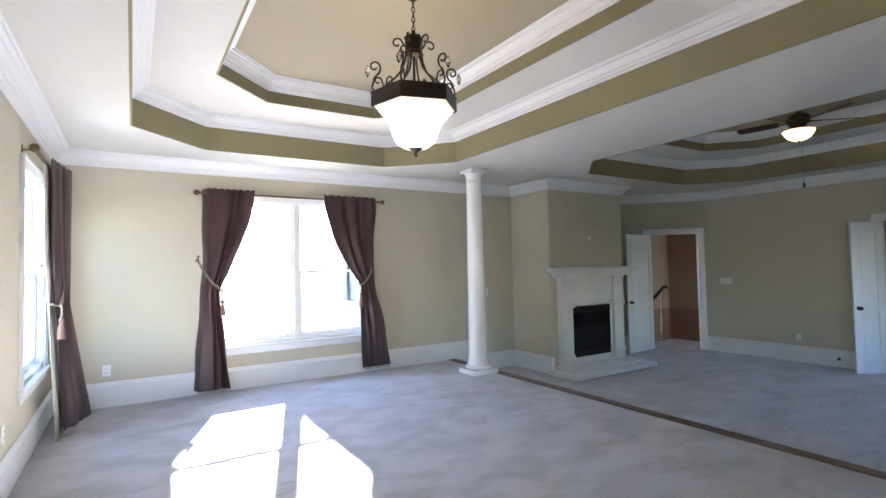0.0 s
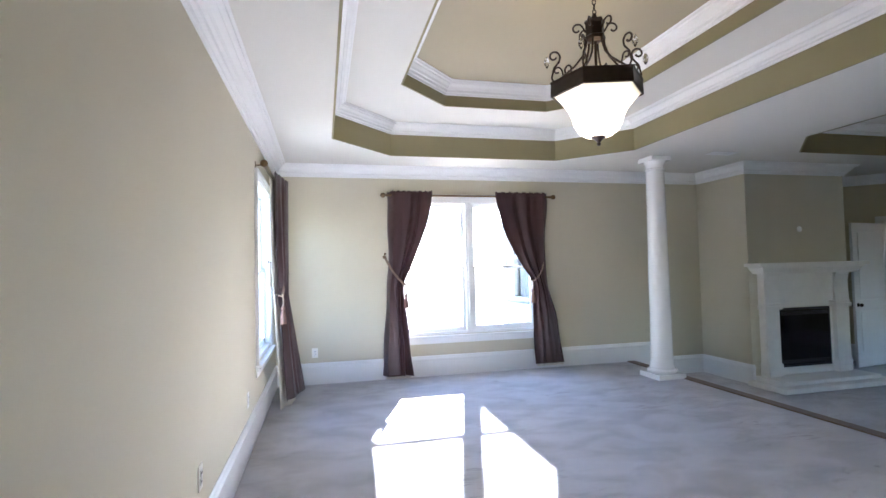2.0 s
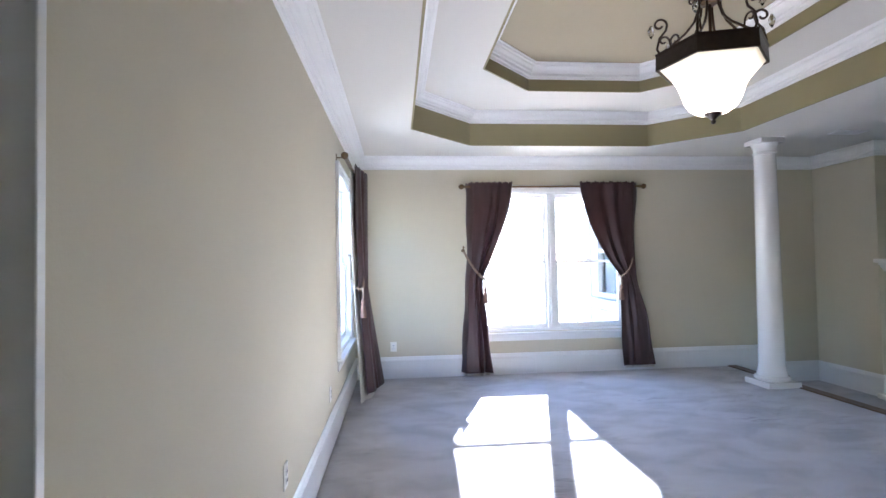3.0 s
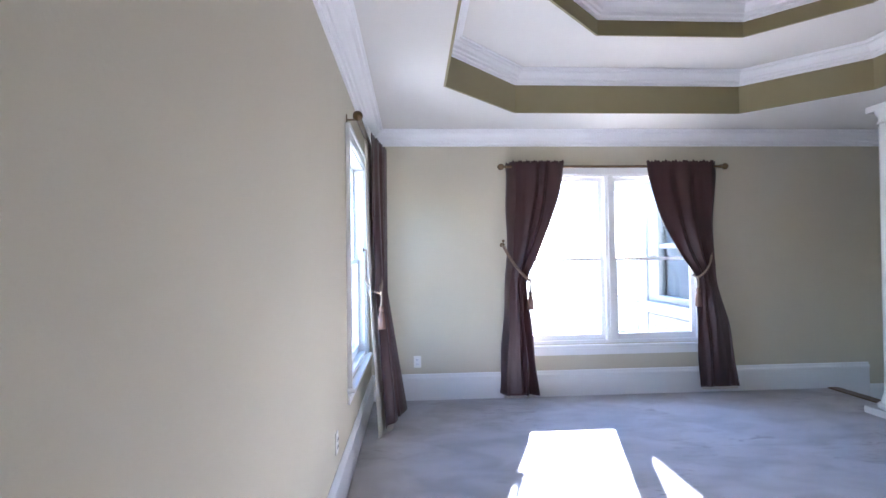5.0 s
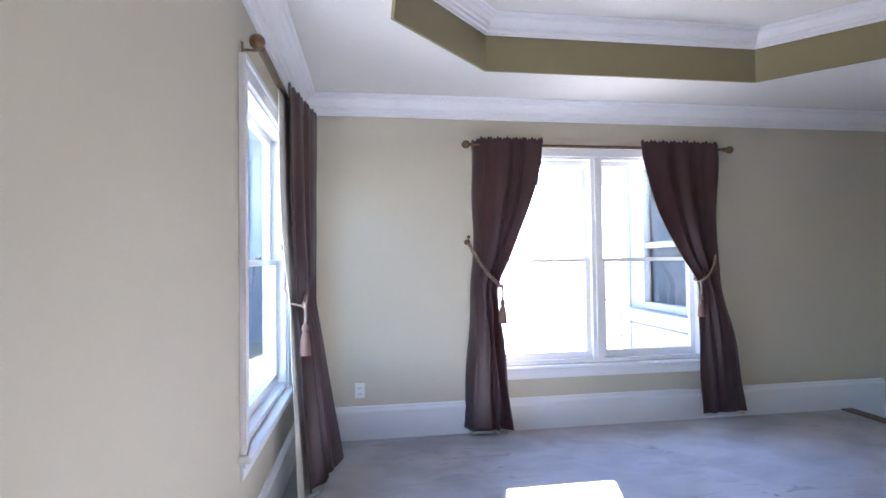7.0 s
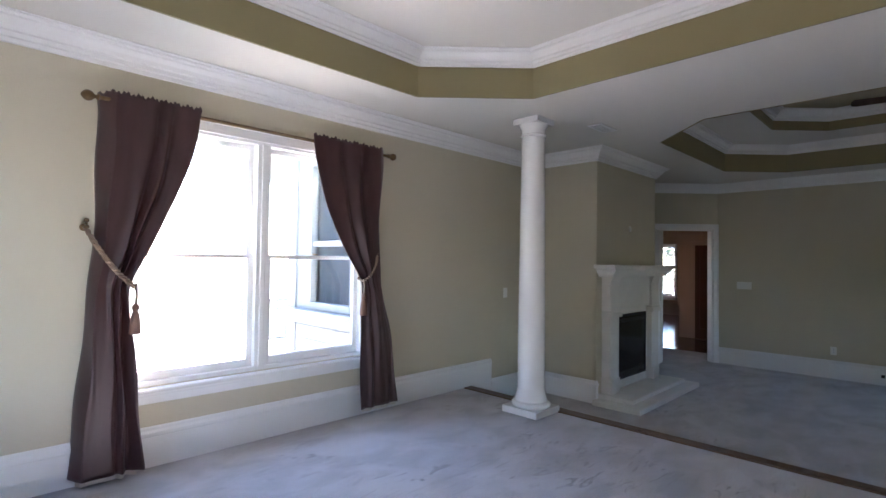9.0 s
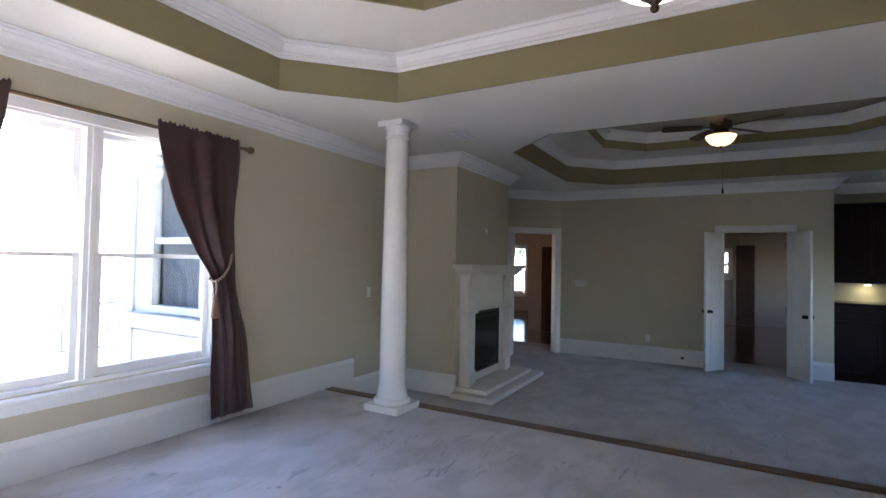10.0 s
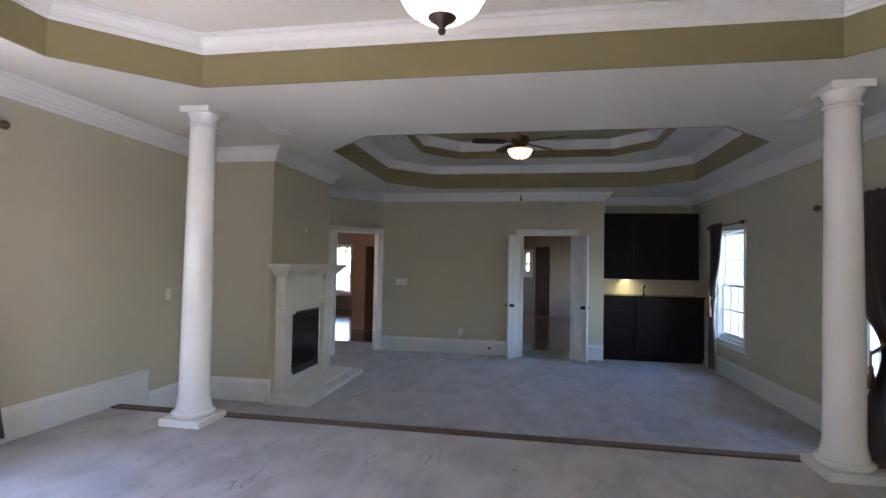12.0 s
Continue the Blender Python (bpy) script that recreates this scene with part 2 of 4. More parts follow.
def sweep(path, prof, closed=False):
    """Moulding along a plan line: prof is (distance to the line's right side, height); corners are mitred."""
    pts = [Vector(p) for p in path]
    n = len(pts)
    bm = bmesh.new()
    rings = []
    for i, p in enumerate(pts):
        before = (p - pts[i - 1]).normalized() if closed or i else None
        after = (pts[(i + 1) % n] - p).normalized() if closed or i < n - 1 else None
        before, after = before or after, after or before
        n1, n2 = Vector((before.y, -before.x)), Vector((after.y, -after.x))
        mit = (n1 + n2) / (1 + n1.dot(n2))
        rings.append([bm.verts.new((p.x + mit.x * d, p.y + mit.y * d, z)) for d, z in prof])
    k = len(prof)
    for i in range(n if closed else n - 1):
        a, b = rings[i], rings[(i + 1) % n]
        for j in range(k):
            bm.faces.new((a[j], a[(j + 1) % k], b[(j + 1) % k], b[j]))
    if not closed:
        bm.faces.new(rings[0]), bm.faces.new(list(reversed(rings[-1])))
    return bm


def sheet_with_holes(outline, holes, z, up):
    """Flat slab 0.1 thick whose visible face lies at z, with openings through it."""
    bm = bmesh.new()
    for loop in (outline, *holes):
        vs = [bm.verts.new((x, y, z)) for x, y in loop]
        for i in range(len(vs)):
            bm.edges.new((vs[i], vs[(i + 1) % len(vs)]))
    bmesh.ops.triangle_fill(bm, edges=list(bm.edges), use_beauty=True, use_dissolve=False)
    ext = bmesh.ops.extrude_face_region(bm, geom=list(bm.faces))
    for v in ext["geom"]:
        if isinstance(v, bmesh.types.BMVert):
            v.co.z += 0.1 * up
    return bm


def wall(name, p0, p1, z0, z1, openings=(), t=0.14, ext=(0, 0), material=None, label="olive-beige painted plaster wall"):
    """Wall from p0 to p1 with its room on the right hand; openings are (from, to, bottom, top) along it."""
    p0, p1 = Vector(p0), Vector(p1)
    d = (p1 - p0).normalized()
    length = (p1 - p0).length
    cuts = sorted({-ext[0], length + ext[1], *[c for o in openings for c in o[:2]]})
    bm = bmesh.new()
    for a, b in zip(cuts, cuts[1:]):
        levels, low = [], z0
        for o in sorted((o for o in openings if o[0] <= a + 1e-6 and o[1] >= b - 1e-6), key=lambda o: o[2]):
            if o[2] > low + 1e-6:
                levels.append((low, o[2]))
            low = o[3]
        if z1 > low + 1e-6:
            levels.append((low, z1))
        for lo, hi in levels:
            box(bm, a, b, 0, t, lo, hi)
    m = Matrix(((d.x, -d.y, 0, p0.x), (d.y, d.x, 0, p0.y), (0, 0, 1, 0), (0, 0, 0, 1)))
    bmesh.ops.transform(bm, matrix=m, verts=bm.verts)
    return piece(name, bm, material or M_WALL, label, "wall", "structure")


def octagon(x0, x1, y0, y1, c):
    """Chamfered rectangle, clockwise."""
    return [(x0, y0 + c), (x0, y1 - c), (x0 + c, y1), (x1 - c, y1), (x1, y1 - c), (x1, y0 + c), (x1 - c, y0), (x0 + c, y0)]


def arc(cx, cy, r, a0, a1, n=10):
    return [(cx + r * math.cos(radians(a0 + (a1 - a0) * i / n)), cy + r * math.sin(radians(a0 + (a1 - a0) * i / n))) for i in range(n + 1)]


# ---- structure ----
XW, XE, YN, YS, YB = -0.14, 9.75, 6.66, -0.62, -0.19
CEIL, LOW, STEP = 2.727, -0.235, 4.69
RX = 3.95
DIAG_E, DIAG_N = (XE, 5.57), (8.66, YN)
NOOK_X, NOOK_Y = 10.42, 1.50
DOOR_TOP = 1.972

piece("floor_upper", boxes((XW - 0.14, STEP, YS - 0.14, YN + 0.14, -0.3, 0)), M_CARPET, "beige cut-pile carpet with vacuum and foot marks", "floor", "structure")
piece("floor_lower", boxes((STEP + 0.004, NOOK_X + 0.14, YB - 0.14, YN + 0.14, -0.4, LOW)), M_CARPET, "beige carpet of the sunken sitting area", "floor", "structure")
piece("step_riser", boxes((STEP, STEP + 0.02, YB, YN, LOW, -0.035)), M_TRIM, "white painted riser under the wooden step edge", "trim", "structure")
nose = bmesh.new()
box(nose, STEP - 0.03, STEP + 0.09, YB + 0.02, YN - 0.02, -0.03, 0.012, 0.008)
piece("step_nosing", nose, M_NOSING, "brown oak nosing along the carpet step", "trim", "structure")

wall("wall_north", (XW, YN), DIAG_N, -0.4, CEIL, [(1.40 - XW, 3.30 - XW, 0.53, 2.29)], ext=(0.14, 0.0))
wall("wall_diagonal", DIAG_N, DIAG_E, -0.4, CEIL, [(0.555, 1.455, LOW - 0.005, DOOR_TOP)])
wall("wall_east", DIAG_E, (XE, NOOK_Y), -0.4, CEIL, [(5.57 - 2.94, 5.57 - 2.04, LOW - 0.005, DOOR_TOP)])
wall("wall_nook_side", (XE + 0.14, NOOK_Y), (NOOK_X, NOOK_Y), -0.4, CEIL, t=0.1)
wall("wall_nook_back", (NOOK_X, NOOK_Y), (NOOK_X, YB), -0.4, CEIL, ext=(0.1, 0.14))
wall("wall_south", (NOOK_X, YB), (RX + 0.14, YB), -0.4, CEIL, [(NOOK_X - 9.18, NOOK_X - 8.20, 0.34, 2.00), (NOOK_X - 5.74, NOOK_X - 5.16, 0.30, 2.02)])
wall("wall_return", (RX, YB), (RX, YS), -0.4, CEIL, ext=(0, 0.14))
wall("wall_south_upper", (RX, YS), (XW, YS), -0.4, CEIL, ext=(0, 0.14))
wall("wall_west", (XW, YS), (XW, YN), -0.4, CEIL, [(0.22 - YS, 1.245 - YS, 0, 2.1), (4.93 - YS, 6.03 - YS, 0.60, 2.24)])

BR = (5.965, 7.645, 5.77)
wall("chimney_breast", (BR[0], BR[2]), (BR[1], BR[2]), -0.4, CEIL, [(0.385, 1.285, -0.08, 0.84)], t=YN - BR[2] - 0.002, label="olive-beige chimney breast over the fireplace")


def frame_of(p, d):
    """Pose at p with x along d, y out of the room."""
    d = Vector(d).normalized()
    return Matrix(((d.x, -d.y, 0, p[0]), (d.y, d.x, 0, p[1]), (0, 0, 1, 0), (0, 0, 0, 1)))


# ceilings
TRAY_A = octagon(0.55, 3.975, 0.23, 5.963, 0.67)
TRAY_A2 = octagon(1.165, 3.365, 0.99, 5.203, 0.53)
TRAY_B = octagon(5.52, 9.08, 0.386, 5.105, 0.63)
TRAY_B2 = octagon(6.21, 8.39, 1.08, 4.41, 0.50)
Z1, Z2, Z3, Z4, Z5 = 2.972, 3.09, 3.20, 3.33, 3.33
piece("ceiling", sheet_with_holes([(XW - 0.14, YS - 0.14), (NOOK_X + 0.14, YS - 0.14), (NOOK_X + 0.14, YN + 0.14), (XW - 0.14, YN + 0.14)], [TRAY_A, TRAY_B], CEIL, 1), M_CEIL, "off-white flat ceiling with two tray openings", "ceiling", "structure")


def crown(path, z_low, z_top, reach, name, closed=True, label="white stepped crown moulding"):
    h = z_top - z_low
    prof = [(-0.004, z_low), (0.13 * reach, z_low), (0.16 * reach, z_low + 0.16 * h), (0.28 * reach, z_low + 0.19 * h), (0.31 * reach, z_low + 0.36 * h),
            (0.42 * reach, z_low + 0.40 * h), (0.50 * reach, z_low + 0.56 * h), (0.66 * reach, z_low + 0.72 * h), (0.70 * reach, z_low + 0.80 * h),
            (0.86 * reach, z_low + 0.83 * h), (0.90 * reach, z_low + 0.93 * h), (reach, z_low + 0.95 * h), (reach, z_top - 0.001), (-0.004, z_top - 0.001)]
    return piece(name, sweep(path, prof, closed), M_TRIM, label, "crown moulding", "structure")


for low, high in ((TRAY_A, TRAY_A2), (TRAY_B, TRAY_B2)):
    band = [(-0.012, CEIL - 0.003), (0.005, CEIL - 0.003), (0.005, Z2 - 0.004), (-0.012, Z2 - 0.004)]
    piece("tray_fascia", sweep(low, band, True), M_OLIVE, "olive painted fascia of the tray ceiling", "trim", "structure")
    crown(low, Z1, Z2, 0.13, "tray_crown_trim")
    out = [(x + (0.1 if x > sum(p[0] for p in low) / 8 else -0.1), y + (0.1 if y > sum(p[1] for p in low) / 8 else -0.1)) for x, y in low]
    piece("ceiling_ring", sheet_with_holes(out, [high], Z2, 1), M_CEIL, "off-white middle ring of the tray ceiling", "ceiling", "structure")
    piece("tray_fascia", sweep(high, [(-0.012, Z2 - 0.003), (0.005, Z2 - 0.003), (0.005, Z4 - 0.004), (-0.012, Z4 - 0.004)], True), M_OLIVE, "narrow olive fascia of the upper tray", "trim", "structure")
    crown(high, Z3, Z4, 0.13, "tray_crown_trim")
    out = [(x + (0.1 if x > sum(p[0] for p in high) / 8 else -0.1), y + (0.1 if y > sum(p[1] for p in high) / 8 else -0.1)) for x, y in high]
    piece("ceiling_top", sheet_with_holes(out, [], Z5, 1), M_TOP, "khaki painted top of the tray ceiling", "ceiling", "structure")

ROOM = [(XW, YS), (XW, YN), (BR[0], YN), (BR[0], BR[2]), (BR[1], BR[2]), (BR[1], YN), DIAG_N, DIAG_E, (XE, NOOK_Y), (NOOK_X, NOOK_Y), (NOOK_X, YB), (RX, YB), (RX, YS)]
crown(ROOM, 2.58, CEIL, 0.15, "crown_trim", label="white crown moulding along the walls")


def baseboard(path, z):
    prof = [(-0.004, z), (0.018, z), (0.018, z + 0.20), (0.026, z + 0.205), (0.026, z + 0.225), (0.016, z + 0.24), (0.012, z + 0.254), (0.004, z + 0.264), (-0.004, z + 0.264)]
    piece("baseboard", sweep(path, prof), M_TRIM, "tall white painted baseboard", "baseboard", "structure")


dv = (Vector(DIAG_E) - Vector(DIAG_N)).normalized()
baseboard([(XW, 1.245), (XW, YN), (5.14, YN)], 0.0)
baseboard([(RX, YB), (RX, YS), (XW, YS), (XW, 0.22)], 0.0)
baseboard([(5.14, YN), (BR[0], YN), (BR[0], BR[2]), (BR[0] + 0.03, BR[2])], LOW)
baseboard([(BR[1], BR[2]), (BR[1], YN), DIAG_N, tuple(Vector(DIAG_N) + dv * 0.455)], LOW)
baseboard([DIAG_E, (XE, 3.035)], LOW)
baseboard([(XE, 1.945), (XE, NOOK_Y)], LOW)
baseboard([(XE, YB), (STEP + 0.13, YB)], LOW)
piece("baseboard", boxes((STEP + 0.122, 5.14, YN - 0.014, YN, LOW, 0.0)), M_TRIM, "white skirt under the raised baseboard end", "baseboard", "structure")


# windows and doors
def window(name, m, w, z0, z1, units=1, grid=(1, 1), label="white double-hung window", trim=0.085, depth=0.14):
    e = thing(name, m, label, "window", "structure")
    part("window_frame", boxes((0, 0.025, -0.002, depth, z0, z1), (w - 0.025, w, -0.002, depth, z0, z1), (0.025, w - 0.025, -0.002, depth, z1 - 0.025, z1), (0.025, w - 0.025, -0.002, depth + 0.02, z0, z0 + 0.03)), M_TRIM, e)
    for x0, x1, c0, c1 in ((-trim, 0.006, z0 - 0.01, z1 + trim), (w - 0.006, w + trim, z0 - 0.01, z1 + trim), (0.006, w - 0.006, z1 - 0.006, z1 + trim)):
        bm = boxes((x0, x1, -0.020, 0, c0, c1), bevel=0.004)
        if x1 - x0 < 0.2:
            out = x0 if x0 < 0 else x1
            s = 1 if x0 < 0 else -1
            box(bm, out, out + s * 0.022, -0.030, -0.019, c0, c1, 0.003)
        else:
            box(bm, x0 - trim, x1 + trim, -0.032, -0.019, c1 - 0.024, c1 + 0.002, 0.003)
        part("casing", bm, M_TRIM, e)
    part("window_sill", boxes((-trim - 0.025, w + trim + 0.025, -0.055, 0.03, z0 - 0.035, z0 - 0.008), bevel=0.008), M_TRIM, e)
    ap = boxes((-trim, w + trim, -0.016, 0, z0 - 0.115, z0 - 0.035), bevel=0.004)
    box(ap, -trim, w + trim, -0.024, -0.015, z0 - 0.062, z0 - 0.036, 0.003)
    part("apron", ap, M_TRIM, e)
    mull = 0.10
    uw = (w - 0.05 - mull * (units - 1)) / units
    zm = (z0 + z1) / 2 - 0.01
    for u in range(units):
        a = 0.025 + u * (uw + mull)
        if u:
            bm = boxes((a - mull, a, 0.005, depth, z0 + 0.03, z1 - 0.025))
            box(bm, a - mull * 0.68, a - mull * 0.32, -0.008, 0.006, z0 + 0.03, z1 - 0.025, 0.003)
            part("mullion", bm, M_TRIM, e)
        for sash, (y0, y1, b, t) in (("upper_sash", (0.085, 0.118, zm - 0.016, z1 - 0.025)), ("lower_sash", (0.050, 0.083, z0 + 0.03, zm + 0.016))):
            st, bot, top = 0.042, 0.06 if sash == "lower_sash" else 0.032, 0.032 if sash == "lower_sash" else 0.04
            bm = boxes((a, a + st, y0, y1, b, t), (a + uw - st, a + uw, y0, y1, b, t), (a + st, a + uw - st, y0, y1, b, b + bot), (a + st, a + uw - st, y0, y1, t - top, t), bevel=0.003)
            so = part(sash, bm, M_TRIM, e)
            gx0, gx1, gz0, gz1 = a + st, a + uw - st, b + bot, t - top
            for i in range(1, grid[0]):
                x = gx0 + (gx1 - gx0) * i / grid[0]
                part("muntin", boxes((x - 0.01, x + 0.01, y0 + 0.004, y1 - 0.004, gz0, gz1)), M_TRIM, so)
            for i in range(1, grid[1]):
                z = gz0 + (gz1 - gz0) * i / grid[1]
                part("muntin", boxes((gx0, gx1, y0 + 0.006, y1 - 0.006, z - 0.01, z + 0.01)), M_TRIM, so)
            pane = part("pane", boxes((gx0 - 0.004, gx1 + 0.004, (y0 + y1) / 2 - 0.002, (y0 + y1) / 2 + 0.002, gz0 - 0.004, gz1 + 0.004)), M_GLASS, so, "clear glass pane")
            pane.visible_shadow = False
        part("sash_lock", boxes((a + uw / 2 - 0.025, a + uw / 2 + 0.025, 0.045, 0.07, zm + 0.02, zm + 0.032), bevel=0.003), M_BRASS, e)
    return e


window("window_1", frame_of((1.40, YN), (1, 0)), 1.90, 0.53, 2.29, 2, label="wide white twin double-hung window with bright daylight")
window("window_2", frame_of((XW, 4.93), (0, 1)), 1.10, 0.60, 2.24, 1, label="white double-hung window beside a dark drape")
window("window_3", frame_of((9.18, YB), (-1, 0)), 0.98, 0.34, 2.00, 1, (3, 2), "white double-hung window with divided panes", trim=0.07)
window("window_4", frame_of((5.74, YB), (-1, 0)), 0.58, 0.30, 2.02, 1, (1, 1), "white double-hung window behind a column", trim=0.07)


def door_casing(m, w, h, z, depth=0.14, both=False):
    rows = [(-0.09, -0.006, -0.022, 0, z, z + h + 0.09), (w + 0.006, w + 0.09, -0.022, 0, z, z + h + 0.09), (-0.006, w + 0.006, -0.022, 0, z + h + 0.006, z + h + 0.09)]
    bm = boxes(*rows, bevel=0.004)
    for r in ((-0.09, -0.07, -0.03, -0.021, z, z + h + 0.09), (w + 0.07, w + 0.09, -0.03, -0.021, z, z + h + 0.09), (-0.09, w + 0.09, -0.032, -0.021, z + h + 0.066, z + h + 0.092)):
        box(bm, *r, bevel=0.003)
    for r in ((-0.006, 0.012, -0.001, depth + 0.001, z, z + h), (w - 0.012, w + 0.006, -0.001, depth + 0.001, z, z + h), (0.012, w - 0.012, -0.001, depth + 0.001, z + h - 0.012, z + h + 0.006)):
        box(bm, *r)
    bmesh.ops.transform(bm, matrix=m, verts=bm.verts)
    return piece("door_casing_trim", bm, M_TRIM, "white moulded door casing", "door casing", "structure")


def door_leaf(name, m, w, h, label, knob=0.065):
    """Panelled leaf hung at x = 0, swinging about its own z."""
    e = thing(name, m, label, "door", "structure")
    st, t = min(0.11, w * 0.22), 0.018
    bm = boxes((0, st, -t, t, 0, h), (w - st, w, -t, t, 0, h), (st, w - st, -t, t, 0, 0.2), (st, w - st, -t, t, 0.86, 1.0), (st, w - st, -t, t, h - 0.12, h), bevel=0.003)
    part("leaf_frame", bm, M_TRIM, e)
    for z0, z1 in ((0.2, 0.86), (1.0, h - 0.12)):
        bm = boxes((st - 0.002, w - st + 0.002, -0.007, 0.007, z0 - 0.002, z1 + 0.002))
        box(bm, st + 0.03, w - st - 0.03, -0.013, 0.013, z0 + 0.03, z1 - 0.03, 0.005)
        part("panel", bm, M_TRIM, e)
    for s in (1, -1):
        bm = lathe(bmesh.new(), [(0.03, 0.0), (0.03, 0.006), (0.012, 0.012), (0.011, 0.032), (0.026, 0.040), (0.029, 0.052), (0.022, 0.062), (0.004, 0.066)], 20, m=Matrix.Translation((w - knob, s * t, 0.93)) @ Matrix.Rotation(radians(-90 * s), 4, "X"))
        part("door_handle", bm, M_KNOB, e, "dark bronze door knob", True)
    for z in (0.2, 1.0, h - 0.2):
        part("hinge", lathe(bmesh.new(), [(0.007, z - 0.045), (0.007, z + 0.045)], 10, (-0.004, -t, 0)), M_KNOB, e)
    return e


md = frame_of(DIAG_N, dv)
door_casing(md @ Matrix.Translation((0.555, 0, 0)), 0.90, DOOR_TOP - LOW, LOW)
hinge = Vector(DIAG_N) + dv * 0.57
door_leaf("door_1", pose(hinge.x - 0.02, hinge.y - 0.045, LOW + 0.012, 0, 0, 187), 0.87, 2.17, "white panelled door standing open beside the chimney breast")
me_ = frame_of(DIAG_E, (0, -1))
door_casing(me_ @ Matrix.Translation((5.57 - 2.94, 0, 0)), 0.90, DOOR_TOP - LOW, LOW)
door_leaf("door_2", pose(XE - 0.035, 2.915, LOW + 0.012, 0, 0, 146), 0.445, 2.17, "narrow white double-door leaf standing open")
door_leaf("door_3", pose(XE - 0.035, 2.065, LOW + 0.012, 0, 0, 214), 0.445, 2.17, "narrow white double-door leaf standing open")
bm = boxes((XW - 0.142, XW + 0.003, 1.227, 1.248, 0, 2.1), (XW - 0.142, XW + 0.003, 0.217, 0.238, 0, 2.1), (XW - 0.142, XW + 0.003, 0.238, 1.227, 2.082, 2.103), bevel=0.003)
piece("opening_jamb_trim", bm, M_TRIM, "white jamb lining of a doorway", "door casing", "structure")

# side room beyond the doorway in the west wall
wall("wall_closet_north", (-1.6, 1.3), (XW - 0.14, 1.3), -0.2, 2.5, t=0.1)
wall("wall_closet_west", (-1.6, -0.2), (-1.6, 1.3), -0.2, 2.5, t=0.1)
wall("wall_closet_south", (XW - 0.14, -0.2), (-1.6, -0.2), -0.2, 2.5, t=0.1)
piece("floor_closet", boxes((-1.7, XW - 0.14, -0.3, 1.4, -0.2, 0)), M_CARPET, "beige carpet in a side room", "floor", "structure")
piece("ceiling_closet", boxes((-1.7, XW - 0.14, -0.3, 1.4, 2.5, 2.6)), M_CEIL, "off-white side room ceiling", "ceiling", "structure")

# hall and far rooms beyond the doors
HX, HN = 17.3, 11.4
piece("floor_hall", boxes((8.3, HX, -1.2, HN, -0.40, LOW - 0.006)), M_HARDWOOD, "glossy reddish hardwood hall floor", "floor", "structure")
wall("wall_hall_east", (HX, HN), (HX, -1.2), -0.4, CEIL, [(HN - 9.60, HN - 8.98, 0.35, 1.99), (HN - 2.96, HN - 2.74, 1.15, 1.90)], ext=(0.14, 0.14), material=M_HALL, label="warm tan painted hall wall")
wall("wall_hall_north", (8.5, HN), (HX, HN), -0.4, CEIL, [(3.1, 3.7, 0.5, 2.0)], material=M_HALL, label="warm tan painted hall wall")
wall("wall_hall_west", (8.5, YN + 0.14), (8.5, HN), -0.4, CEIL, ext=(0, 0.14), material=M_HALL, label="warm tan painted hall wall")
wall("wall_hall_south", (HX, -1.2), (NOOK_X + 0.14, -1.2), -0.4, CEIL, [(0.9, 2.3, 0.5, 2.0)], material=M_HALL, label="warm tan painted hall wall")
wall("wall_hall_nook", (NOOK_X + 0.14, -1.2), (NOOK_X + 0.14, YB - 0.14), -0.4, CEIL, t=0.1, material=M_HALL, label="warm tan painted hall wall")
piece("wall_hall_partition", boxes((XE + 0.14, 12.6, 4.65, 4.79, -0.4, CEIL)), M_HALL, "warm tan hall partition", "wall", "structure")
piece("wall_hall_stub", boxes((12.4, 12.54, 5.3, 7.12, -0.4, CEIL)), M_HALL, "warm tan hall wall end", "wall", "structure")
piece("ceiling_hall", boxes((NOOK_X + 0.14, HX + 0.14, -1.34, HN + 0.14, CEIL, CEIL + 0.1), (8.4, NOOK_X + 0.14, YN + 0.14, HN + 0.14, CEIL, CEIL + 0.1)), M_CEIL, "off-white hall ceiling", "ceiling", "structure")
window("window_5", frame_of((HX, 9.60), (0, -1)), 0.62, 0.35, 1.99, 1, (2, 3), "bright white divided window at the hall's end", trim=0.06)
# added out of view to let daylight into the hall
window("added_hall_window", frame_of((11.6, HN), (1, 0)), 0.6, 0.5, 2.0, 1, (3, 2), "white divided window added unseen to light the hall", trim=0.07)
# another unseen opening, added so sky light reaches the far room
window("added_far_window", frame_of((HX - 0.9, -1.2), (-1, 0)), 1.4, 0.5, 2.0, 1, (3, 2), "white divided window added unseen to light the far room", trim=0.07)
window("window_6", frame_of((HX, 2.96), (0, -1)), 0.22, 1.15, 1.90, 1, (1, 1), "small bright window in the far room", trim=0.05)


